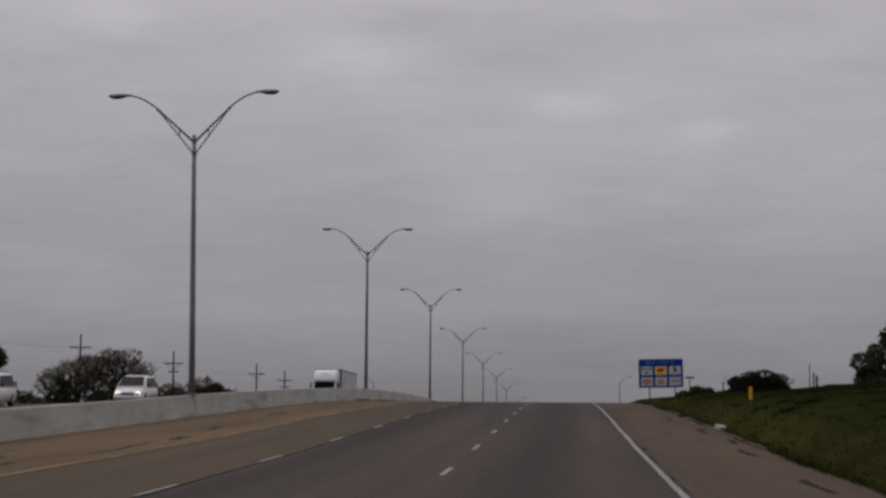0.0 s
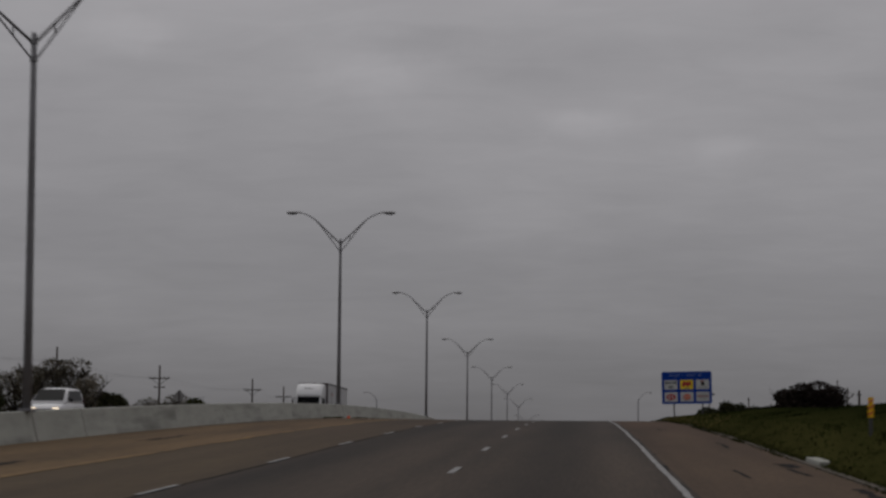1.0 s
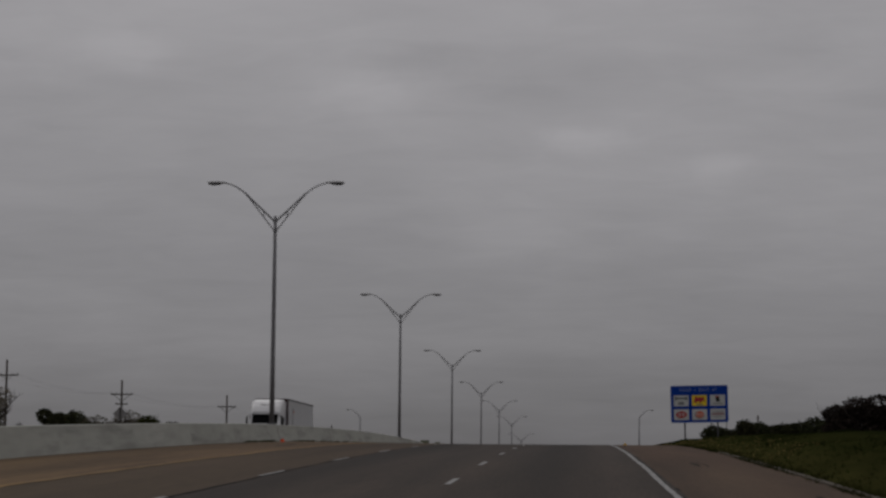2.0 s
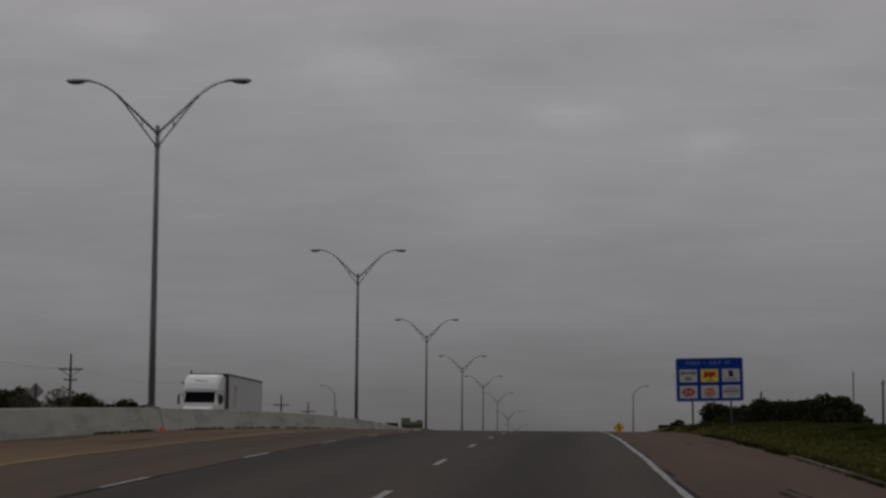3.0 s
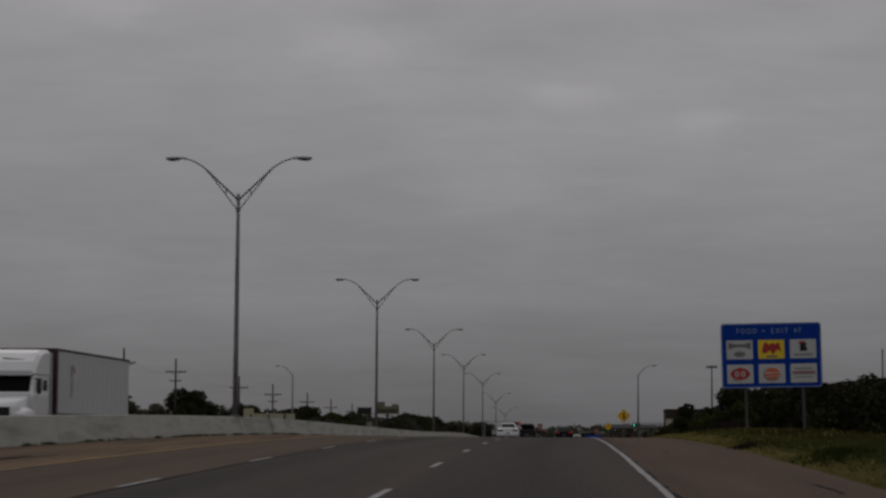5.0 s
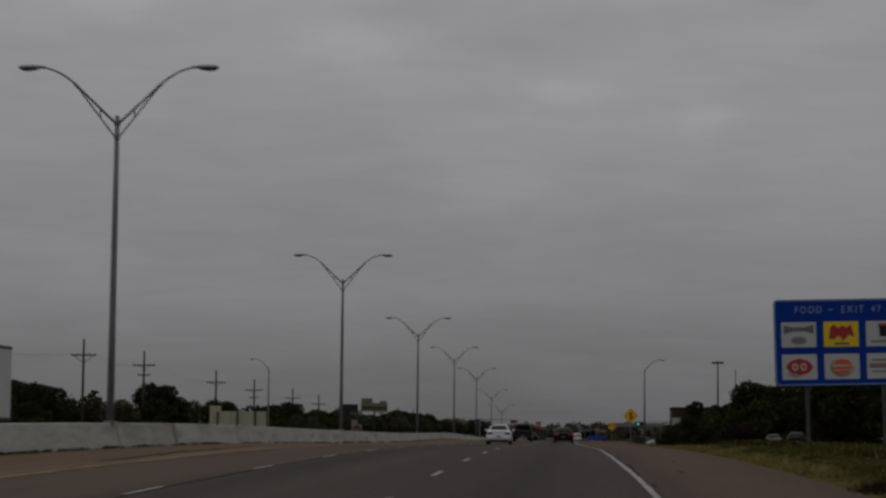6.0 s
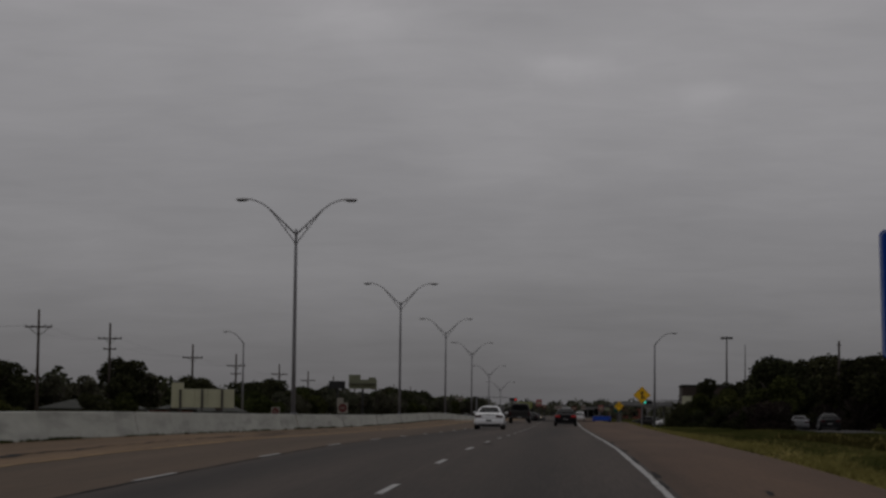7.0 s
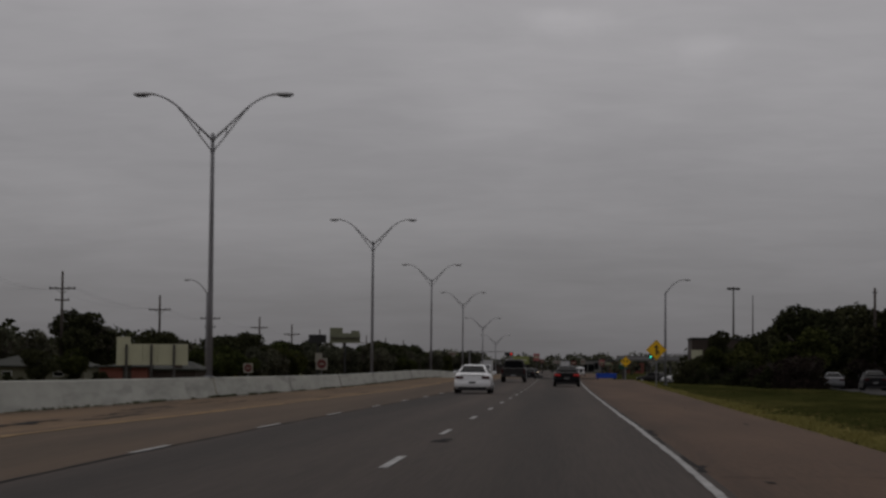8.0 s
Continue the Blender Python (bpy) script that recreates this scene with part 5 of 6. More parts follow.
def minivan(m, label, lit, group="oncoming white vans", paint="car_white", tail_lit=False):
    t = thing("van", m, label, "van", group)
    body = [(-2.4, 0.88, 0.40, 1.0), (-2.3, 0.95, 0.26, 1.04), (0.5, 0.98, 0.22, 1.02), (1.3, 0.97, 0.22, 1.0), (1.9, 0.93, 0.24, 0.90), (2.3, 0.84, 0.28, 0.76), (2.42, 0.68, 0.38, 0.66)]
    part("body", loft([ring(*b) for b in body]), M[paint], t, "", True)
    cab = [(-2.36, 0.90, 0.80, 0.98, 1.45), (-2.2, 0.91, 0.76, 0.98, 1.70), (-0.5, 0.92, 0.76, 0.98, 1.76), (0.35, 0.92, 0.75, 0.98, 1.70), (0.8, 0.91, 0.78, 0.98, 1.48), (1.65, 0.88, 0.84, 0.94, 1.02)]
    part("cabin", loft([cabin_ring(*c) for c in cab]), M[paint], t, "", True)
    pane([(0.78, 1.52, 1.06), (-0.78, 1.52, 1.06), (-0.66, 0.50, 1.64), (0.66, 0.50, 1.64)], t, "windscreen", lift=-0.05)
    pane([(0.74, -2.40, 1.08), (-0.74, -2.40, 1.08), (-0.66, -2.27, 1.60), (0.66, -2.27, 1.60)][::-1], t, "rear_window", lift=-0.03)
    for s in (-1, 1):
        a = [(s * 0.91, -2.0, 1.08), (s * 0.91, 0.9, 1.06), (s * 0.79, 0.45, 1.58), (s * 0.79, -1.95, 1.62)]
        pane(a if s > 0 else a[::-1], t, "side_window", lift=0.02)
        part("mirror", box((s * 1.06 - 0.11, 0.95, 1.04), (s * 1.06 + 0.11, 1.05, 1.22), 0.03), M["trim"], t)
        part("tail_lamp", box((s * 0.86 - 0.07, -2.44, 0.8), (s * 0.86 + 0.07, -2.32, 1.3), 0.02), M["tail" if tail_lit else "tail_off"], t)
        part("roof_rail", tube([(s * 0.62, -1.8, 1.76), (s * 0.62, -1.7, 1.82), (s * 0.62, 0.0, 1.84), (s * 0.62, 0.1, 1.76)], 0.02, 6), M["trim"], t)
        for y in (-1.5, 1.5):
            wheel(t, s * 0.86, y, 0.33, 0.22, s)
    part("grille", box((-0.40, 2.36, 0.52), (0.40, 2.44, 0.66), 0.02), M["trim"], t)
    part("front_bumper", loft([ring(2.18, 0.92, 0.26, 0.52, 0.02), ring(2.42, 0.84, 0.28, 0.52, 0.02), ring(2.50, 0.70, 0.32, 0.48, 0.02)]), M[paint], t, "", True)
    headlamps(t, 2.36, 0.66, 0.60, lit)
    return t


minivan(put_on(-26.8, 131.0, turn=180), "white minivan with lit headlamps on the opposite carriageway", True)
minivan(put_on(-29.6, 107.0, turn=180), "white van passing close on the opposite carriageway", False)
sedan(pose(23.1, 374, land_z(23.1, 374) + 0.04, 0, 0, -4), "car_silver", "silver saloon car seen from behind on the frontage road", False, group="frontage traffic")
sedan(pose(22.6, 347, land_z(22.6, 347) + 0.04, 0, 0, -4), "car_black", "dark saloon car seen from behind on the frontage road", False, group="frontage traffic")
sedan(put_on(-4.2, 470.0), "car_black", "distant dark car far along the middle lane", False, group="distant cars")
sedan(pose(-5.2, 600, grade(600), 0, 0, 180), "car_grey", "distant grey car with lit headlamps facing down the highway", False, True, group="distant cars")
sedan(pose(-15.9, 520, grade(520) - 0.23, 0, 0, 180), "car_grey", "distant grey car with lit headlamps on the opposite carriageway", False, True, group="distant cars")
sedan(pose(1.0, 640, grade(640), 0, 0, 0), "car_white", "small white car far along the highway", False, group="distant cars")

sedan(pose(16.2, 482, land_z(16.2, 482) + 0.02, 0, 0, 75), "car_white", "white car parked near the filling station", False, group="distant cars")
sedan(pose(12.9, 486, land_z(12.9, 486) + 0.02, 0, 0, 60), "car_grey", "dark car parked near the filling station", False, group="distant cars")


def lorry(m):
    t = thing("truck", m, "white tractor-trailer truck behind the concrete barrier", "truck")
    # tractor: nose at y = 0, everything else behind it (-y)
    hood = [(0.0, 0.72, 0.75, 1.30), (-0.25, 0.95, 0.60, 1.62), (-1.0, 1.05, 0.55, 1.82), (-1.75, 1.10, 0.55, 1.95)]
    part("hood", loft([ring(*h) for h in hood]), M["car_white"], t, "", True)
    part("cab", loft([[(x, y, z) for x, z in ((1.15, 0.6), (1.2, 1.2), (1.2, 1.95), (w, zt - 0.12), (w - 0.12, zt), (-w + 0.12, zt), (-w, zt - 0.12), (-1.2, 1.95), (-1.2, 1.2), (-1.15, 0.6))]
                      for y, w, zt in ((-1.70, 1.14, 2.05), (-2.25, 1.10, 2.85), (-2.4, 1.12, 2.95), (-4.6, 1.2, 3.0))]), M["car_white"], t, "", False)
    part("fairing", loft([[(x, y, z) for x, z in ((w, 2.9), (w, zt - 0.15), (w - 0.2, zt), (-w + 0.2, zt), (-w, zt - 0.15), (-w, 2.9))]
                          for y, w, zt in ((-2.28, 1.12, 3.05), (-2.6, 1.14, 3.45), (-3.1, 1.17, 3.85), (-3.6, 1.2, 4.02), (-4.6, 1.22, 4.05))]), M["car_white"], t, "white roof fairing", False)
    part("sun_visor", box((-1.05, -2.25, 2.79), (1.05, -1.98, 2.84), 0.01), M["trim"], t, "dark sun visor")
    pane([(1.02, -1.78, 2.08), (-1.02, -1.78, 2.08), (-0.98, -2.20, 2.76), (0.98, -2.20, 2.76)], t, "windscreen", "glass", lift=0.06, centre=(0, -3.2, 1.8))
    part("grille", box((-0.62, -0.12, 0.80), (0.62, 0.05, 1.42), 0.04), M["trim"], t, "black grille")
    part("bumper", box((-1.15, -0.35, 0.38), (1.15, 0.10, 0.72), 0.06), M["alloy"], t)
    part("roof_mark", loft([[(-0.55, -2.74, 3.50), (0.45, -2.78, 3.58), (0.45, -2.80, 3.63), (-0.55, -2.78, 3.56)], [(-0.55, -2.70, 3.50), (0.45, -2.73, 3.58), (0.45, -2.75, 3.63), (-0.55, -2.73, 3.56)]]), M["steel_dark"], t)
    for s in (-1, 1):
        a = [(s * 1.205, -3.1, 2.1), (s * 1.205, -2.35, 2.1), (s * 1.19, -2.45, 2.72), (s * 1.19, -3.1, 2.72)]
        pane(a if s > 0 else a[::-1], t, "side_window", lift=0.02, centre=(0, -2.8, 2.4))
        a = [(s * 1.21, -4.1, 2.2), (s * 1.21, -3.6, 2.2), (s * 1.2, -3.6, 2.65), (s * 1.2, -4.1, 2.65)]
        pane(a if s > 0 else a[::-1], t, "sleeper_window", lift=0.02, centre=(0, -3.8, 2.4))
        part("fender", loft([ring(0.0, 0.30, 0.62, 1.15), ring(-0.6, 0.34, 0.60, 1.40), ring(-1.5, 0.34, 0.60, 1.30)]), M["car_white"], t, "", True).matrix_local = pose(s * 1.02, 0, 0)
        part("mirror", box((s * 1.40 - 0.07, -2.0, 2.0), (s * 1.40 + 0.07, -1.86, 2.6), 0.03), M["trim"], t)
        part("mirror_arm", tube([(s * 1.12, -2.1, 2.7), (s * 1.42, -1.95, 2.66)], 0.025, 6), M["trim"], t)
        part("headlamp", box((s * 0.98 - 0.18, -0.05, 0.92), (s * 0.98 + 0.18, 0.04, 1.10), 0.02), M["lens"], t)
        part("exhaust", tube([(s * 1.22, -4.75, 0.9), (s * 1.22, -4.75, 3.9)], 0.07, 8), M["alloy"], t)
        for y in (-1.0, -5.2, -6.5):
            wheel(t, s * 1.0, y, 0.5, 0.32, s)
    part("chassis", box((-0.45, -8.0, 0.75), (0.45, -1.5, 1.05), 0.02), M["steel_dark"], t)
    # trailer
    tr = part("trailer_body", box((-1.3, -21.6, 1.12), (1.3, -5.5, 4.12), 0.03), M["trailer"], t, "white box trailer")
    part("top_rail", box((-1.32, -21.62, 4.04), (1.32, -5.46, 4.16), 0.01), M["steel_dark"], tr)
    part("bottom_rail", box((-1.32, -21.62, 1.06), (1.32, -5.48, 1.20), 0.01), M["steel_dark"], tr)
    part("nose_panel", box((-1.325, -5.78, 1.1), (1.325, -5.44, 4.14), 0.02), M["maroon"], tr, "dark maroon front frame")
    for k in range(14):
        y = -6.6 - 1.08 * k
        for s in (-1, 1):
            part("seam", box((s * 1.302 - 0.004, y - 0.008, 1.2), (s * 1.302 + 0.004, y + 0.008, 4.04)), M["trailer"], tr)
    for s in (-1, 1):
        curl = [(-8.2, 3.35), (-8.55, 3.5), (-9.0, 3.42), (-9.05, 3.2), (-8.7, 3.22), (-8.62, 2.85), (-8.75, 2.4), (-8.45, 1.95), (-8.2, 1.9), (-8.3, 2.3), (-8.32, 2.9)]
        part("emblem", loft([[(s * 1.304, y, z) for y, z in curl], [(s * 1.312, y, z) for y, z in curl]]), M["sign_back"], tr, "curled grey emblem")
        part("emblem", box((s * 1.306 - 0.012, -9.2, 3.1), (s * 1.306 + 0.012, -8.95, 3.3)), M["orange"], tr, "small orange mark")
        for y in (-18.6, -19.9):
            wheel(t, s * 1.0, y, 0.5, 0.32, s)
        part("landing_leg", box((s * 0.9 - 0.07, -9.0, 0.1), (s * 0.9 + 0.07, -8.85, 1.1)), M["steel_dark"], t)
    return t


lorry(put_on(-24.05, 209.0, turn=180))


def box_truck(m, top, label):
    """Short delivery truck with a tall box body, nose towards +y."""
    t = thing("truck", m, label, "truck", "distant delivery trucks")
    part("box_body", box((-1.25, -3.2, 0.75), (1.25, 1.3, top), 0.05), M["trailer"], t)
    part("roof_edge", box((-1.27, -3.22, top - 0.08), (1.27, 1.32, top + 0.01), 0.01), M["sign_back"], t)
    part("door_seam", box((-0.02, -3.225, 0.85), (0.02, -3.19, top - 0.15)), M["sign_back"], t)
    part("cab", loft([ring(1.35, 1.0, 0.5, 2.15), ring(2.1, 0.98, 0.5, 2.1), ring(2.7, 0.95, 0.5, 1.35), ring(3.2, 0.9, 0.5, 1.2)]), M["car_white"], t, "", True)
    pane([(0.82, 2.66, 1.42), (-0.82, 2.66, 1.42), (-0.78, 2.2, 2.0), (0.78, 2.2, 2.0)], t, "windscreen", lift=0.03)
    part("bumper", box((-1.0, 3.12, 0.42), (1.0, 3.3, 0.62), 0.03), M["steel_dark"], t)
    part("chassis", box((-0.4, -3.1, 0.5), (0.4, 3.0, 0.74), 0.02), M["steel_dark"], t)
    headlamps(t, 3.18, 0.85, 0.68, False)
    for s in (-1, 1):
        for y in (-2.0, 2.3):
            wheel(t, s * 0.95, y, 0.42, 0.26, s)
    return t


box_truck(pose(-15.8, 640, deck_z(-15.8, 640), 0, 0, 180), 3.2, "distant white box truck on the opposite carriageway")
box_truck(pose(1.06, 800, grade(800)), 2.85, "small white box truck far up the road")
minivan(pose(3.6, 600, grade(600)), "distant white van standing at the edge of the road", False, "distant cars")
sedan(pose(-14.7, 722, deck_z(-14.7, 722), 0, 0, 180), "car_grey", "distant dark car with lit headlamps on the opposite carriageway", False, True, group="distant cars")

# box-shaped blue trailer standing where the shoulder meets the verge
bt = thing("trailer", pose(4.55, 405, grade(405)), "low bright blue box trailer at the road edge", "trailer")
part("box", box((-1.0, -1.2, 0.14), (1.0, 1.2, 0.62), 0.04), M["blue_box"], bt)
part("rim", box((-1.03, -1.23, 0.57), (1.03, 1.23, 0.63), 0.01), M["blue_box"], bt)
# plain dark bar and end block across the lanes, of unknown kind
part("flatbed", box((-6.9, -0.9, 0.02), (-1.05, 0.9, 0.13), 0.02), M["steel_dark"], bt, "long low dark bar lying across the lanes")
part("winch", box((-7.1, -0.6, 0.06), (-6.3, 0.6, 0.36), 0.05), M["trim"], bt, "small dark block at the bar's end")
for s in (-1, 1):
    wheel(bt, s * 0.85, 0, 0.26, 0.18, s)
    part("tail_lamp", box((s * 0.85 - 0.06, -1.23, 0.3), (s * 0.85 + 0.06, -1.2, 0.4)), M["tail_off"], bt)


# ---------- buildings ----------
def house(x, y, w, d, eave, ridge, wall, label, windows=2):
    zb = min(land_z(x, y), land_z(x - w / 2, y)) - 0.1
    t = thing("house", pose(x, y, zb), label, "house", "houses beyond the barrier")
    part("wall", box((-w / 2, 0, 0), (w / 2, d, eave)), M[wall], t)
    part("roof", loft([[(-w / 2 - 0.4, -0.5, eave - 0.05), (w / 2 + 0.4, -0.5, eave - 0.05), (w / 2 + 0.4, d + 0.5, eave - 0.05), (-w / 2 - 0.4, d + 0.5, eave - 0.05)],
                       [(-w / 2 - 0.4, -0.5, eave + 0.12), (w / 2 + 0.4, -0.5, eave + 0.12), (w / 2 + 0.4, d + 0.5, eave + 0.12), (-w / 2 - 0.4, d + 0.5, eave + 0.12)],
                       [(-w / 4, d / 2 - 0.1, ridge), (w / 4, d / 2 - 0.1, ridge), (w / 4, d / 2 + 0.1, ridge), (-w / 4, d / 2 + 0.1, ridge)]]), M["roof"], t)
    for k in range(windows):
        u = -w / 2 + w * (k + 0.5) / windows
        wd = part("window", box((u - 0.55, -0.03, 0.9), (u + 0.55, 0.02, eave - 0.45)), M["sign_white"], t)
        part("pane", box((u - 0.47, -0.045, 0.98), (u + 0.47, -0.031, eave - 0.53)), M["glass"], wd)
    part("door", box((w * 0.08 - 0.45, -0.03, 0.0), (w * 0.08 + 0.45, 0.02, 2.05)), M["brown_wall"], t)


house(-55.4, 412, 11.0, 8, 1.9, 3.1, "wall_cream", "cream house with a grey hipped roof behind trees")
house(-47.0, 422, 6.5, 8, 1.6, 2.6, "wall_cream", "small cream house beside the larger one", 1)
house(-43.9, 403, 4.9, 7, 1.75, 1.95, "brick", "low red-brick house with a dark roof", 0)
house(-38.9, 404, 4.4, 7, 1.3, 2.2, "brown_wall", "low dark house with a hipped roof", 0)


def block(name, x, y, w, d, h, wall, label, category, group="", base=None):
    zb = (land_z(x, y) if base is None else base) - 0.1
    t = thing(name, pose(x, y, zb), label, category, group)
    part("wall", box((-w / 2, 0, 0), (w / 2, d, h), 0.04), M[wall], t)
    part("parapet", box((-w / 2 - 0.1, -0.1, h - 0.05), (w / 2 + 0.1, d + 0.1, h + 0.25), 0.03), M["roof"], t)
    n = max(2, int(w / 3))
    for k in range(n):
        u = -w / 2 + w * (k + 0.5) / n
        part("window", box((u - 0.7, -0.06, 0.8), (u + 0.7, 0.01, min(h - 0.6, 2.6))), M["glass"], t)
    return t


shop = block("shop", 21.9, 492, 7.0, 9, 6.2, "brown_wall", "brown shop building with a cream sign board", "shop")
part("sign_board", box((-3.55, -0.14, 2.9), (-2.0, -0.02, 4.7), 0.02), M["cream"], shop, "cream sign board")
part("sign_mark", box((-3.3, -0.16, 3.2), (-2.3, -0.142, 3.6)), M["olive"], shop)
# filling-station canopy
fs = thing("canopy", pose(13.5, 522, land_z(13.5, 522)), "white filling-station canopy on slim posts", "canopy")
zt = 11.75 - land_z(13.5, 522)
part("roof", box((-4.8, 0, zt - 0.75), (4.8, 7, zt), 0.04), M["pale_wall"], fs)
part("stripe", box((-4.82, -0.02, zt - 0.5), (4.82, 0.0, zt - 0.3)), M["sign_back"], fs)
for u in (-3.6, 0, 3.6):
    part("post", box((u - 0.15, 3.2, 0), (u + 0.15, 3.5, zt - 0.7)), M["pale_wall"], fs)

town = [(-14.5, 690, 7, 2.4, "brown_wall"), (6.4, 705, 3.2, 3.4, "pale_wall"), (-25.5, 830, 10, 3.0, "pale_wall"), (11.0, 760, 7, 3.2, "pale_wall"), (16, 720, 9, 2.8, "brick"), (-22, 780, 10, 3.6, "pale_wall"),
        (26, 690, 10, 3.6, "pale_wall"), (-36, 820, 12, 4.2, "brown_wall"), (38, 800, 12, 4.0, "pale_wall"), (22, 880, 14, 3.4, "brown_wall")]
for x, y, w, h, wall in town:
    block("shop", x, y, w, 8, h, "cream" if wall == "panel_yellow" else wall, "distant low roadside shop building", "shop", "distant shops")


def pole_sign(x, y, zt, w, h, mat, label):
    zb = land_z(x, y)
    t = thing("shop_sign", pose(x, y, zb), label, "sign", "distant shop signs")
    part("post", box((-0.12, 0.1, -0.1), (0.12, 0.3, zt - zb)), M["steel_dark"], t)
    part("face", box((-w / 2, 0, zt - zb - h), (w / 2, 0.1, zt - zb), 0.03), M[mat], t)
    part("bar", box((-w * 0.35, -0.02, zt - zb - h * 0.6), (w * 0.35, 0.0, zt - zb - h * 0.4)), M["cream" if mat != "sign_worn" else "dull_red"], t)


for x, y, zt, w, h, mat in ((-21.3, 640, 13.2, 1.6, 2.2, "lime"), (-8.8, 655, 13.0, 3.6, 1.7, "lime"), (-5.4, 655, 13.6, 1.3, 1.6, "faded_pink"), (-0.9, 640, 12.0, 1.8, 0.7, "sign_worn"), (8.55, 640, 12.2, 1.1, 1.1, "faded_pink"),
                            (6.7, 420, 10.3, 0.9, 1.1, "sign_green"), (2.6, 640, 11.9, 1.1, 0.8, "dull_red"), (-4.3, 670, 12.5, 0.9, 0.8, "dull_red"), (8.6, 640, 11.6, 0.8, 0.8, "dull_red"),
                            (5.2, 700, 12.9, 1.1, 1.3, "sign_worn"), (11.0, 690, 12.2, 1.2, 0.8, "olive"), (17.5, 610, 12.2, 1.0, 0.8, "sign_worn"), (-26, 700, 14.5, 2.4, 1.2, "sign_worn")):
    pole_sign(x, y, zt, w, h, mat, "small bright roadside shop sign on a pole")


def signal(x, y, zc, arm, lens, label):
    zb = land_z(x + arm, y)
    t = thing("traffic_light", pose(x, y, zb), label, "traffic light", "traffic lights at the junction")
    c = zc - zb
    part("pole", tube([(arm, 0.3, -0.2), (arm, 0.3, c + 0.5)], [0.16, 0.12], 8), M["galvanised"], t)
    part("mast_arm", tube([(arm, 0.3, c + 0.3), (-0.8, 0.3, c + 0.35)], [0.09, 0.05], 8), M["galvanised"], t)
    hd = part("signal_head", box((-0.9, 0.0, c - 0.35), (0.55, 0.22, c + 0.25), 0.03), M["black"], t, "dark signal housing")
    for k, u in enumerate((-0.6, -0.17, 0.26)):
        on = (lens == "red_light" and k == 2) or (lens == "green_light" and k == 0)
        part("signal_lens", tube([(u, -0.03, c - 0.05), (u, 0.0, c - 0.05)], 0.15, 12), M[lens if on else "trim"], hd)


signal(-8.9, 560, 12.4, -7.0, "red_light", "traffic light on a mast arm showing red")
signal(14.2, 515, 11.6, 6.0, "green_light", "traffic light on a mast arm showing green")


# ---------- trees, bushes, grass ----------
def leaf_cloud(blobs, count, size, rnd, flat_=0.55):
    """Many small leaf cards scattered over the shells of overlapping blobs (x, y, z, rx, ry, rz)."""
    verts, faces = [], []
    weights = [b[3] * b[5] for b in blobs]
    for _ in range(count):
        bx, by, bz, rx, ry, rz = rnd.choices(blobs, weights)[0]
        while True:
            d = Vector((rnd.uniform(-1, 1), rnd.uniform(-1, 1), rnd.uniform(-1, 1)))
            if 0.02 < d.length < 1:
                break
        r = rnd.uniform(0.55, 1.0) ** 0.6 * (1 + 0.28 * noise.noise((bx + d.x * 2.1, by + d.y * 2.1, bz + d.z * 2.1)))
        d = d.normalized() * r
        c = Vector((bx + d.x * rx, by + d.y * ry, bz + d.z * rz))
        s = size * rnd.uniform(0.5, 1.25)
        a = Vector((rnd.gauss(0, 1), rnd.gauss(0, 1), rnd.gauss(0, flat_))).normalized()
        b = a.cross(Vector((rnd.gauss(0, 1), rnd.gauss(0, 1), rnd.gauss(0, 1)))).normalized()
        k = len(verts)
        verts += [c + a * s, c + b * s * 0.55, c - a * s, c - b * s * 0.55]
        faces.append((k, k + 1, k + 2, k + 3))
    return verts, faces


def limbs(h, spread, rnd, n=6, r0=0.16, twigs=0):
    bm = tube([(0, 0, -0.15), (0.04 * h * rnd.uniform(-1, 1), 0, h * 0.3), (0.06 * h * rnd.uniform(-1, 1), 0.03 * h, h * 0.62)], [r0, r0 * 0.75, r0 * 0.45], 7)
    ends = []
    for k in range(n):
        a = 2 * math.pi * (k + rnd.random() * 0.6) / n
        z0 = h * rnd.uniform(0.22, 0.5)
        p1 = (spread * 0.45 * math.cos(a), spread * 0.45 * math.sin(a), z0 + h * 0.2)
        p2 = (spread * 0.66 * math.cos(a + 0.2), spread * 0.66 * math.sin(a + 0.2), min(h * 0.82, z0 + h * rnd.uniform(0.28, 0.42)))
        tube([(0, 0, z0), p1, p2], [r0 * 0.5, r0 * 0.32, r0 * 0.12], 5, bm)
        ends.append((p1, p2))
    for _ in range(twigs):
        p1, p2 = rnd.choice(ends)
        s = rnd.random()
        p = Vector(p1).lerp(Vector(p2), s)
        q = p + Vector((rnd.gauss(0, 0.3), rnd.gauss(0, 0.3), rnd.uniform(0.4, 1.0))) * h * 0.16
        tube([p, p.lerp(q, 0.5) + Vector((rnd.gauss(0, 0.06), 0, 0)), q], [r0 * 0.16, r0 * 0.11, r0 * 0.05], 4, bm, caps=False)
    return bm


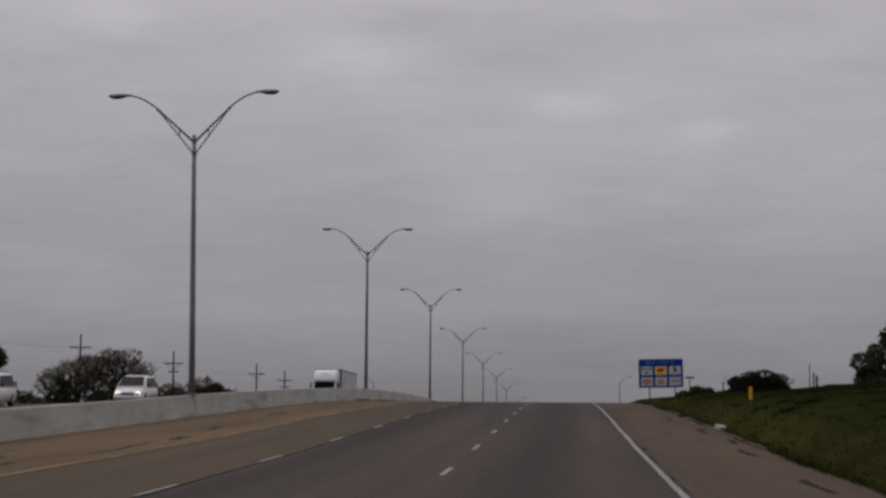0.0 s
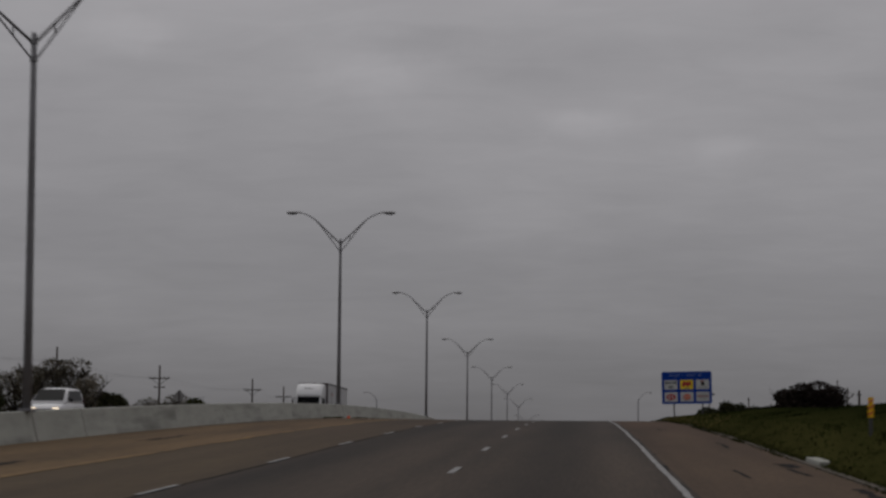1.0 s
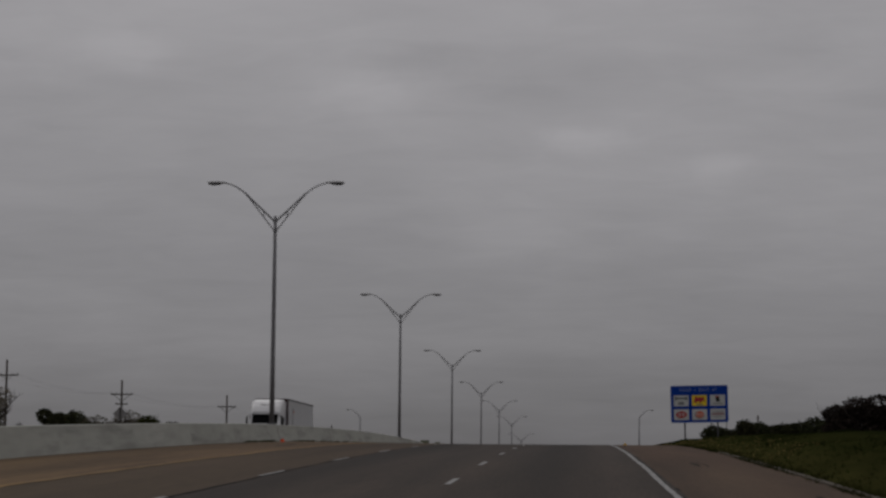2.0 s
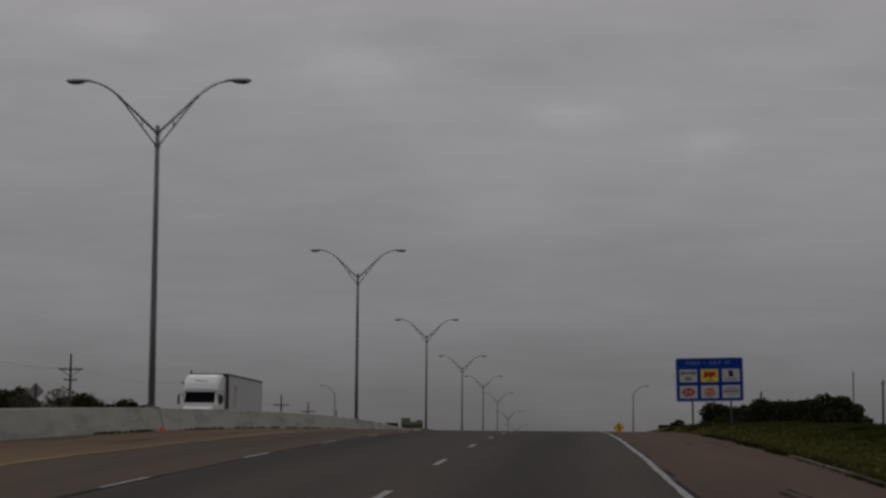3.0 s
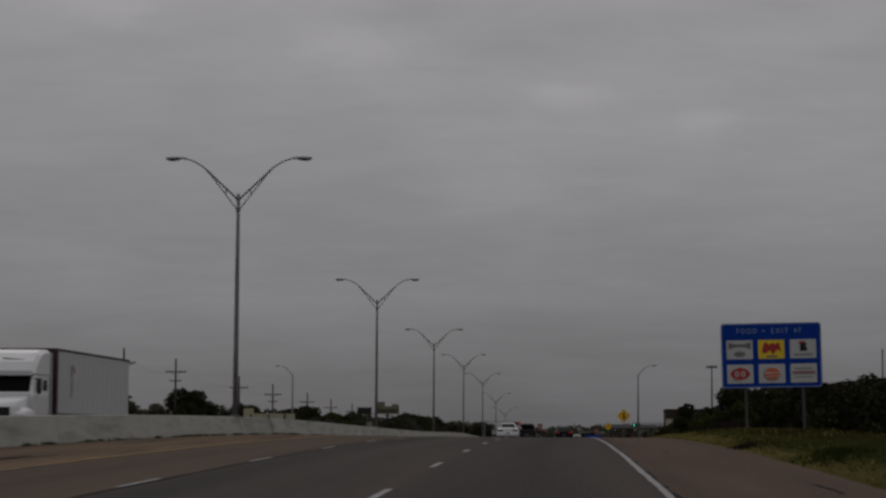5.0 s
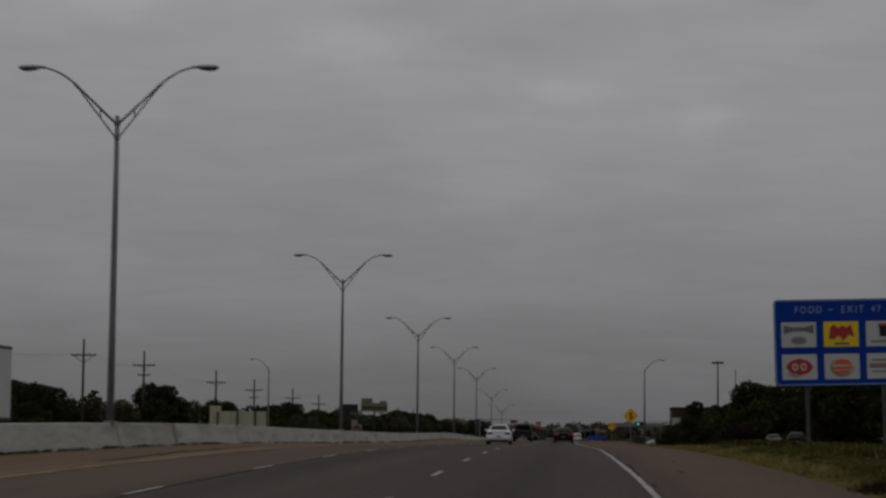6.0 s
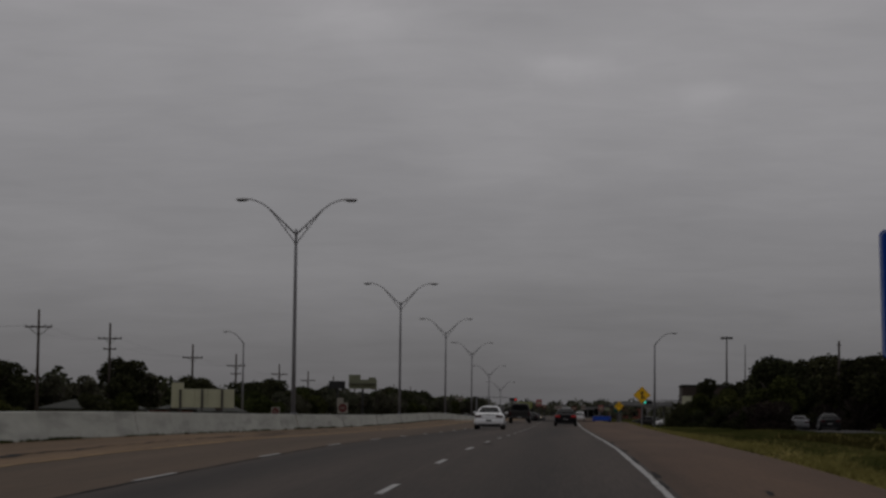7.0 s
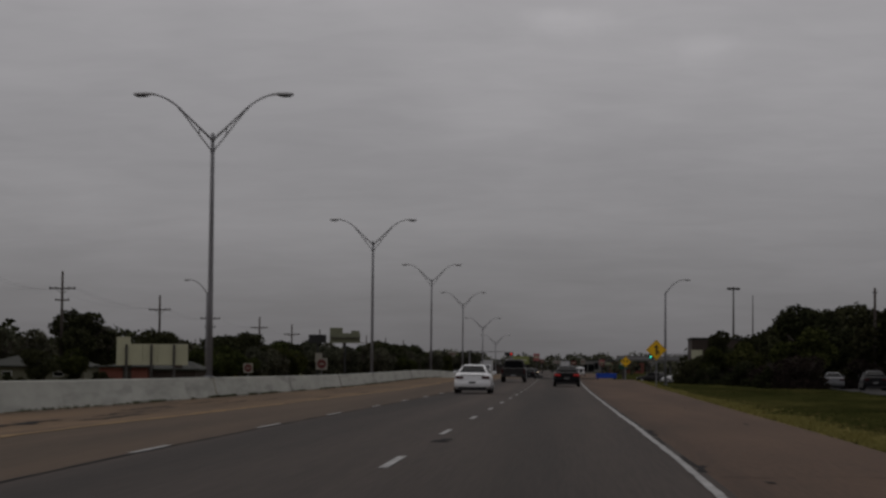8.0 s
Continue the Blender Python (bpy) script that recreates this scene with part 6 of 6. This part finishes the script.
def make_tree(name, h, spread, leaf, count, size, seed, label, trunk_share=0.3, n_blobs=9, group="", twigs=0, category="tree"):
    rnd = random.Random(seed)
    t = thing(name, pose(0, 0, 0), label, category, group)
    part("trunk", limbs(h, spread, rnd, r0=0.03 * h + 0.03, twigs=twigs), M["bark"], t, "", True)
    blobs = []
    for k in range(n_blobs):
        a = rnd.uniform(0, 2 * math.pi)
        q = rnd.uniform(0.0, 0.68)
        z = h * rnd.uniform(trunk_share + 0.12, 0.86)
        top = 1 - max(0, (z / h - 0.55)) * 1.1
        r = spread * rnd.uniform(0.26, 0.48)
        blobs.append((spread * q * top * math.cos(a), spread * q * top * math.sin(a), min(z, h - r * 0.7), r, r, r * rnd.uniform(0.6, 0.85)))
    v, f = leaf_cloud(blobs, count, size, rnd)
    put("crown", mesh_of("crown", v, f), M[leaf], t)
    return t


def plant(proto, x, y, s=1.0, turn=0.0, sz=None, sink=0.0):
    m = pose(x, y, land_z(x, y) - sink, 0, 0, turn) @ Matrix.Diagonal((s, s, sz or s, 1))
    return copy_thing(proto, m)


# prototypes; the first of each stands in the scene as well
oak = make_tree("tree", 8.0, 4.6, "leaf_dark", 9000, 0.24, 1, "broad dark-green oak tree with a dense crown", 0.18, 13, "roadside trees")
oak.matrix_world = pose(25.6, 424, land_z(25.6, 424))
elm = make_tree("tree", 7.0, 3.6, "leaf_green", 7500, 0.22, 2, "green leafy tree with an uneven crown", 0.15, 11, "roadside trees")
elm.matrix_world = pose(35.5, 412, land_z(35.5, 412) - 0.3)
cedar = make_tree("tree", 5.0, 1.9, "leaf_dark", 4200, 0.16, 3, "dark upright cedar tree", 0.02, 9, "roadside trees")
cedar.matrix_world = pose(20.6, 470, land_z(20.6, 470) - 0.2) @ Matrix.Diagonal((1.2, 1.2, 1.5, 1))
sparse = make_tree("tree", 5.2, 3.0, "leaf_brown", 3600, 0.10, 4, "thin half-bare tree with twiggy branches", 0.15, 10, "roadside trees", twigs=140)
sparse.matrix_world = pose(-37.6, 176, land_z(-37.6, 176) - 0.2)
shrub = make_tree("bush", 2.4, 2.0, "leaf_dark", 4200, 0.12, 5, "dense dark roadside bush", 0.0, 9, "roadside bushes", category="bush")
shrub.matrix_world = pose(19.4, 374, land_z(19.4, 374) - 0.2)
brown = make_tree("bush", 2.2, 1.9, "leaf_russet", 7500, 0.08, 6, "brownish dense round bush on the grass bank", 0.0, 12, "roadside bushes", twigs=25, category="bush")
brown.matrix_world = pose(12.5, 139, land_z(12.5, 139) - 0.15) @ Matrix.Diagonal((1.2, 0.95, 1.0, 1))

hazy = make_tree("tree", 7.2, 4.0, "leaf_hazy", 7500, 0.22, 7, "grey-green tree with a loose ragged crown", 0.12, 13, "roadside trees", twigs=60)
hazy.matrix_world = pose(-66, 442, land_z(-66, 442) - 0.3)
scrub = make_tree("bush", 2.6, 2.1, "leaf_hazy", 3800, 0.12, 9, "loose grey-green roadside bush", 0.0, 9, "roadside bushes", twigs=40, category="bush")
scrub.matrix_world = pose(-46.6, 181, land_z(-46.6, 181) - 0.2)
thicket = make_tree("bush", 3.0, 2.4, "leaf_russet", 4800, 0.11, 8, "dull russet-brown thicket at the foot of the trees", 0.0, 10, "roadside bushes", twigs=80, category="bush")
thicket.matrix_world = pose(18.9, 371, land_z(18.9, 371) - 0.2)

R = random.Random(21)
# right-hand side: wood beyond the frontage road
for x, y, s, p in ((27.5, 436, 0.95, oak), (36.0, 428, 0.95, oak), (37.5, 415, 0.95, elm), (25.2, 412, 0.8, oak), (36.0, 395, 0.95, elm), (41.0, 402, 0.93, oak), (45.5, 420, 0.98, oak),
                   (38.5, 380, 0.80, oak), (34.8, 352, 0.88, oak), (31.5, 362, 0.78, oak), (21.6, 380, 0.72, elm), (33.5, 358, 0.7, elm),
                   (22.4, 446, 0.72, elm), (19.8, 452, 0.62, elm), (24.5, 462, 0.75, oak), (28.5, 470, 0.9, oak), (37, 462, 1.0, elm), (42, 455, 1.0, oak), (46, 448, 0.9, elm),
                   (23.2, 390, 0.82, oak), (24.0, 396, 0.92, elm), (24.5, 405, 0.78, oak), (31.8, 432, 1.0, oak), (30.8, 382, 0.86, oak), (32.2, 394, 0.95, elm)):
    plant(p, x, y, s * R.uniform(1.13, 1.24), R.uniform(0, 360), sink=0.3)
for x, y, s in ((19.4, 366, 0.9), (20.4, 369, 1.0), (20.6, 373, 0.85), (19.0, 392, 0.8), (17.8, 405, 0.75), (27.6, 364, 1.15), (26.8, 380, 1.0)):
    plant(thicket, x, y, s, R.uniform(0, 360), sink=0.2)
for x, y, s in ((18.6, 380, 1.0), (20.8, 378, 1.1), (17.4, 398, 1.0), (19.2, 412, 1.1), (16.6, 424, 0.9), (21.5, 379, 1.2), (21.0, 388, 1.0), (16.2, 440, 0.8), (26.6, 384, 1.25), (17.6, 476, 1.4), (19.4, 478, 1.6), (21.4, 480, 1.7), (16.4, 470, 1.0)):
    plant(shrub, x, y, s, R.uniform(0, 360), sink=0.15)
# bank bushes
plant(brown, 13.9, 141, 0.95, 120, 1.0, sink=0.2)
plant(brown, 11.6, 140, 0.80, 40, 0.98, sink=0.2)
for x, y, s, sz in ((13.5, 219, 0.95, 1.16), (14.9, 221, 0.9, 1.10)):
    plant(shrub, x, y, s, R.uniform(0, 360), sz, sink=0.2)
plant(oak, 26.1, 160, 0.80, 30, 0.84, sink=0.2)
plant(hazy, 22.9, 158, 0.55, 80, 0.68, sink=0.3)
plant(shrub, 22.6, 158, 0.8, 10, sink=0.3)
# left-hand side behind the barrier
for x, y, s, p in ((-41.2, 177, 0.95, sparse), (-39.0, 174, 1.02, sparse), (-35.6, 175, 0.80, sparse), (-43.2, 176, 0.75, sparse), (-44.0, 150, 0.62, elm), (-42.0, 150, 0.62, oak),
                   (-50.7, 250, 0.75, cedar), (-47.5, 245, 0.55, shrub), (-53.0, 262, 0.9, shrub), (-48.6, 262, 1.0, sparse), (-45.4, 264, 1.1, sparse), (-42.2, 262, 0.78, elm), (-43.8, 263, 0.66, elm),
                   (-60.0, 354, 1.12, elm), (-64.0, 352, 1.45, sparse), (-57.6, 356, 0.85, elm), (-66.8, 356, 1.5, sparse), (-53, 356, 0.6, elm), (-70, 350, 1.35, sparse), (-74, 352, 1.1, oak), (-62.4, 356, 0.9, elm), (-49, 352, 0.42, elm), (-59, 300, 0.7, sparse), (-42.5, 178, 0.85, scrub), (-40.0, 178, 0.9, scrub), (-37.4, 178, 0.95, shrub), (-35.2, 177, 0.85, scrub), (-33.8, 176, 0.7, scrub), (-44.6, 178, 0.6, scrub), (-39.5, 165, 0.35, cedar), (-31.9, 186, 0.8, shrub), (-50.5, 408, 0.62, elm)):
    plant(p, x, y, s, R.uniform(0, 360), sink=0.2)
for x, y, s, p in ((-68, 420, 1.05, oak), (-73, 425, 1.15, oak), (-63.5, 426, 0.9, hazy), (-60, 432, 0.92, hazy), (-56.6, 438, 1.12, oak), (-54.2, 440, 1.0, hazy), (-79, 430, 1.05, oak), (-86, 436, 1.1, elm), (-53.0, 398, 0.42, shrub),
                   (-67, 408, 0.7, oak), (-53.5, 406, 0.5, oak), (-56.2, 405, 0.55, shrub), (-50, 408, 0.7, shrub), (-47.5, 408, 0.62, shrub), (-44.6, 397, 0.6, shrub)):
    plant(p, x, y, s, R.uniform(0, 360), sink=0.3)
x, y = -52.0, 452.0
while y < 640:
    plant(R.choice((oak, elm, hazy)), x + R.uniform(-3, 3), y, R.uniform(0.82, 1.02), R.uniform(0, 360), sink=0.4)
    plant(R.choice((hazy, elm, hazy)), x + 6 + R.uniform(-2, 2), y + 5, R.uniform(0.66, 0.84), R.uniform(0, 360), sink=0.4)
    y += R.uniform(5.0, 8.0)
    x += R.uniform(0.6, 1.2)


# far woods along the skyline; the paler default leaf colour holds their haze
def far_woods(x0, x1, y0, y1, n, hmin, hmax, seed, leaf="leaf_hazy", label="distant grey-green line of trees paled by haze along the horizon"):
    rnd = random.Random(seed)
    blobs = []
    for _ in range(n):
        x, y = rnd.uniform(x0, x1), rnd.uniform(y0, y1)
        h = rnd.uniform(hmin, hmax)
        r = rnd.uniform(2.2, 4.5)
        blobs.append((x, y, land_z(x, y) + h * 0.45, r, r, h * 0.55))
    v, f = leaf_cloud(blobs, n * 230, 0.55, rnd)
    ob = put("far_woods", mesh_of("far_woods", v, f), M[leaf])
    tagged(ob, label, "trees", kind="stuff")


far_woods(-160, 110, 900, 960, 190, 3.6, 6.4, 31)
far_woods(-130, -56, 450, 560, 90, 5.0, 8.0, 32, "leaf_dark", "distant dark wood beyond the houses")
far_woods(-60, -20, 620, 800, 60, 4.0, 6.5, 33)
far_woods(24, 100, 480, 640, 80, 5.0, 8.0, 34, "leaf_dark", "distant dark wood beyond the filling station")
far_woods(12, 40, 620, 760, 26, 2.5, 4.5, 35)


def grass_patch(name, count, place, hmin, hmax, mat, seed, label):
    """Tufts of a few bent blades each."""
    rnd = random.Random(seed)
    verts, faces = [], []
    for _ in range(count):
        x, y = place(rnd)
        z = land_z(x, y) - 0.03
        for _b in range(3):
            a = rnd.uniform(0, 2 * math.pi)
            h = rnd.uniform(hmin, hmax)
            w = 0.016 + 0.03 * h
            bx, by = x + rnd.uniform(-0.12, 0.12), y + rnd.uniform(-0.12, 0.12)
            lx, ly = rnd.gauss(0, 0.3) * h, rnd.gauss(0, 0.3) * h
            k = len(verts)
            verts += [(bx - w * math.cos(a), by - w * math.sin(a), z), (bx + w * math.cos(a), by + w * math.sin(a), z), (bx + lx, by + ly, z + h)]
            faces.append((k, k + 1, k + 2))
    ob = put(name, mesh_of(name, verts, faces), M[mat])
    return tagged(ob, label, "grass", kind="stuff")


def on_bank(rnd):
    y = 22 + 230 * rnd.random() ** 1.25
    return lerp_table(EDGE, y) + 0.18 + 11 * rnd.random() ** 1.5, y


def on_edge(rnd):
    y = 95 + 230 * rnd.random()
    return lerp_table(EDGE, y) + 0.15 + abs(rnd.gauss(0, 0.55)), y


def on_lip(rnd):
    while True:
        y = 12 + 130 * rnd.random()
        if not 62.8 < y < 66.4 and noise.noise((y * 0.45, 3.0, 0.0)) > rnd.uniform(-0.35, 0.25):
            break
    return lerp_table(EDGE, y) + 0.02 + abs(rnd.gauss(0, 0.14)), y


def on_strip(rnd):
    while True:
        y = 185 + 205 * rnd.random()
        if noise.noise((y * 0.11, 7.0, 0.0)) > rnd.uniform(-0.5, 0.15):
            break
    return lerp_table(EDGE, y) + 0.16 + abs(rnd.gauss(0, 0.27)) * (0.8 + 0.9 * noise.noise((y * 0.2, 0.0, 0.0))), y


def on_upper_bank(rnd):
    y = 95 + 160 * rnd.random()
    return lerp_table(EDGE, y) + 0.18 + 11 * rnd.random() ** 1.5, y


def clumped(rnd):
    """Low ragged clumps that lap over the shoulder's edge."""
    c = rnd.randrange(34)
    q = random.Random(900 + c)
    y = 16 + 125 * q.random() + rnd.gauss(0, 0.5 + 1.3 * q.random())
    y += 4.0 if 62.6 < y < 66.5 else 0.0
    return lerp_table(EDGE, y) - 0.10 + 0.12 * q.random() + rnd.gauss(0, 0.07), y


def on_far(rnd):
    y = 190 + 170 * rnd.random()
    return lerp_table(EDGE, y) + 0.2 + 11 * rnd.random(), y


def by_sign(rnd):
    while True:
        x, y = 6.6 + 9 * rnd.random() ** 1.3, 202 + rnd.gauss(0, 12)
        if noise.noise((x * 0.35, y * 0.12, 5.0)) > rnd.uniform(-0.4, 0.3):
            return x, y


def weedy(rnd):
    """Lumps of coarse weeds over the nearer bank."""
    q = random.Random(400 + rnd.randrange(70))
    y = 24 + 105 * q.random() ** 0.9
    x = lerp_table(EDGE, y) + 0.9 + 8.5 * q.random()
    wide = 0.15 + 0.45 * q.random() ** 2
    return x + rnd.gauss(0, wide), y + rnd.gauss(0, wide * 2.6)


def heaped(x, y, rx, ry):
    """Places for one thick clump round a point."""
    return lambda rnd: (x + rnd.gauss(0, rx), y + rnd.gauss(0, ry))


grass_patch("grass", 26000, on_bank, 0.02, 0.065, "blade", 41, "rough green grass on the roadside bank")
grass_patch("grass", 5500, on_far, 0.02, 0.06, "blade", 42, "short green grass on the verge")
grass_patch("olive_grass", 9000, on_upper_bank, 0.02, 0.065, "olive_blade", 45, "half-dry olive grass scattered over the bank")
grass_patch("olive_grass", 10000, on_far, 0.02, 0.06, "olive_blade", 46, "half-dry olive grass on the verge")
grass_patch("dry_grass", 2000, on_edge, 0.03, 0.09, "dry_blade", 43, "dry yellow grass along the shoulder edge")
grass_patch("dry_grass", 14000, on_strip, 0.04, 0.14, "dry_blade", 47, "bright strip of dry yellow grass beside the shoulder")
grass_patch("grass", 7000, on_lip, 0.03, 0.10, "olive_blade", 48, "ragged grass lapping over the kerb")
grass_patch("grass", 4500, clumped, 0.04, 0.13, "blade", 49, "thick dark clumps of grass hanging over the shoulder edge")
grass_patch("tall_grass", 12000, by_sign, 0.05, 0.19, "olive_blade", 44, "tall grass at the foot of the services sign")
grass_patch("dry_grass", 900, by_sign, 0.05, 0.22, "dry_blade", 50, "tall dry stalks among the grass by the services sign")
grass_patch("tall_grass", 2600, heaped(7.5, 197, 0.7, 3.5), 0.05, 0.17, "lime_blade", 52, "yellow-green clump of tall grass beside the sign's post")
grass_patch("weeds", 260, heaped(5.1, 175.5, 0.16, 0.8), 0.04, 0.14, "leaf_russet", 53, "low brown dead weeds at the shoulder's edge")
grass_patch("weeds", 500, heaped(5.5, 160, 0.28, 1.3), 0.04, 0.12, "blade", 54, "dark patch of dead weeds on the bank")
grass_patch("weeds", 4500, weedy, 0.03, 0.11, "weed_leaf", 55, "dark coarse weeds growing in lumps on the bank")


# weeds at the foot of the barrier
rw = random.Random(51)
verts, faces = [], []
for _ in range(170):
    yc = rw.uniform(128, 420)
    n = rw.randint(6, 40)
    ln = rw.uniform(0.15, 1.4)
    for _b in range(n):
        yb = yc + rw.gauss(0, ln)
        xb = -12.82 + rw.uniform(-0.02, 0.10)
        h = rw.uniform(0.03, 0.11)
        z = deck_z(-12.7, yb) - 0.01
        k = len(verts)
        verts += [(xb, yb - 0.05, z), (xb + 0.03, yb + 0.05, z), (xb + rw.gauss(0, 0.05), yb + rw.gauss(0, 0.05), z + h)]
        faces.append((k, k + 1, k + 2))
tagged(put("weeds", mesh_of("weeds", verts, faces), M["leaf_green"]), "low weeds growing along the foot of the barrier", "weeds", kind="stuff")
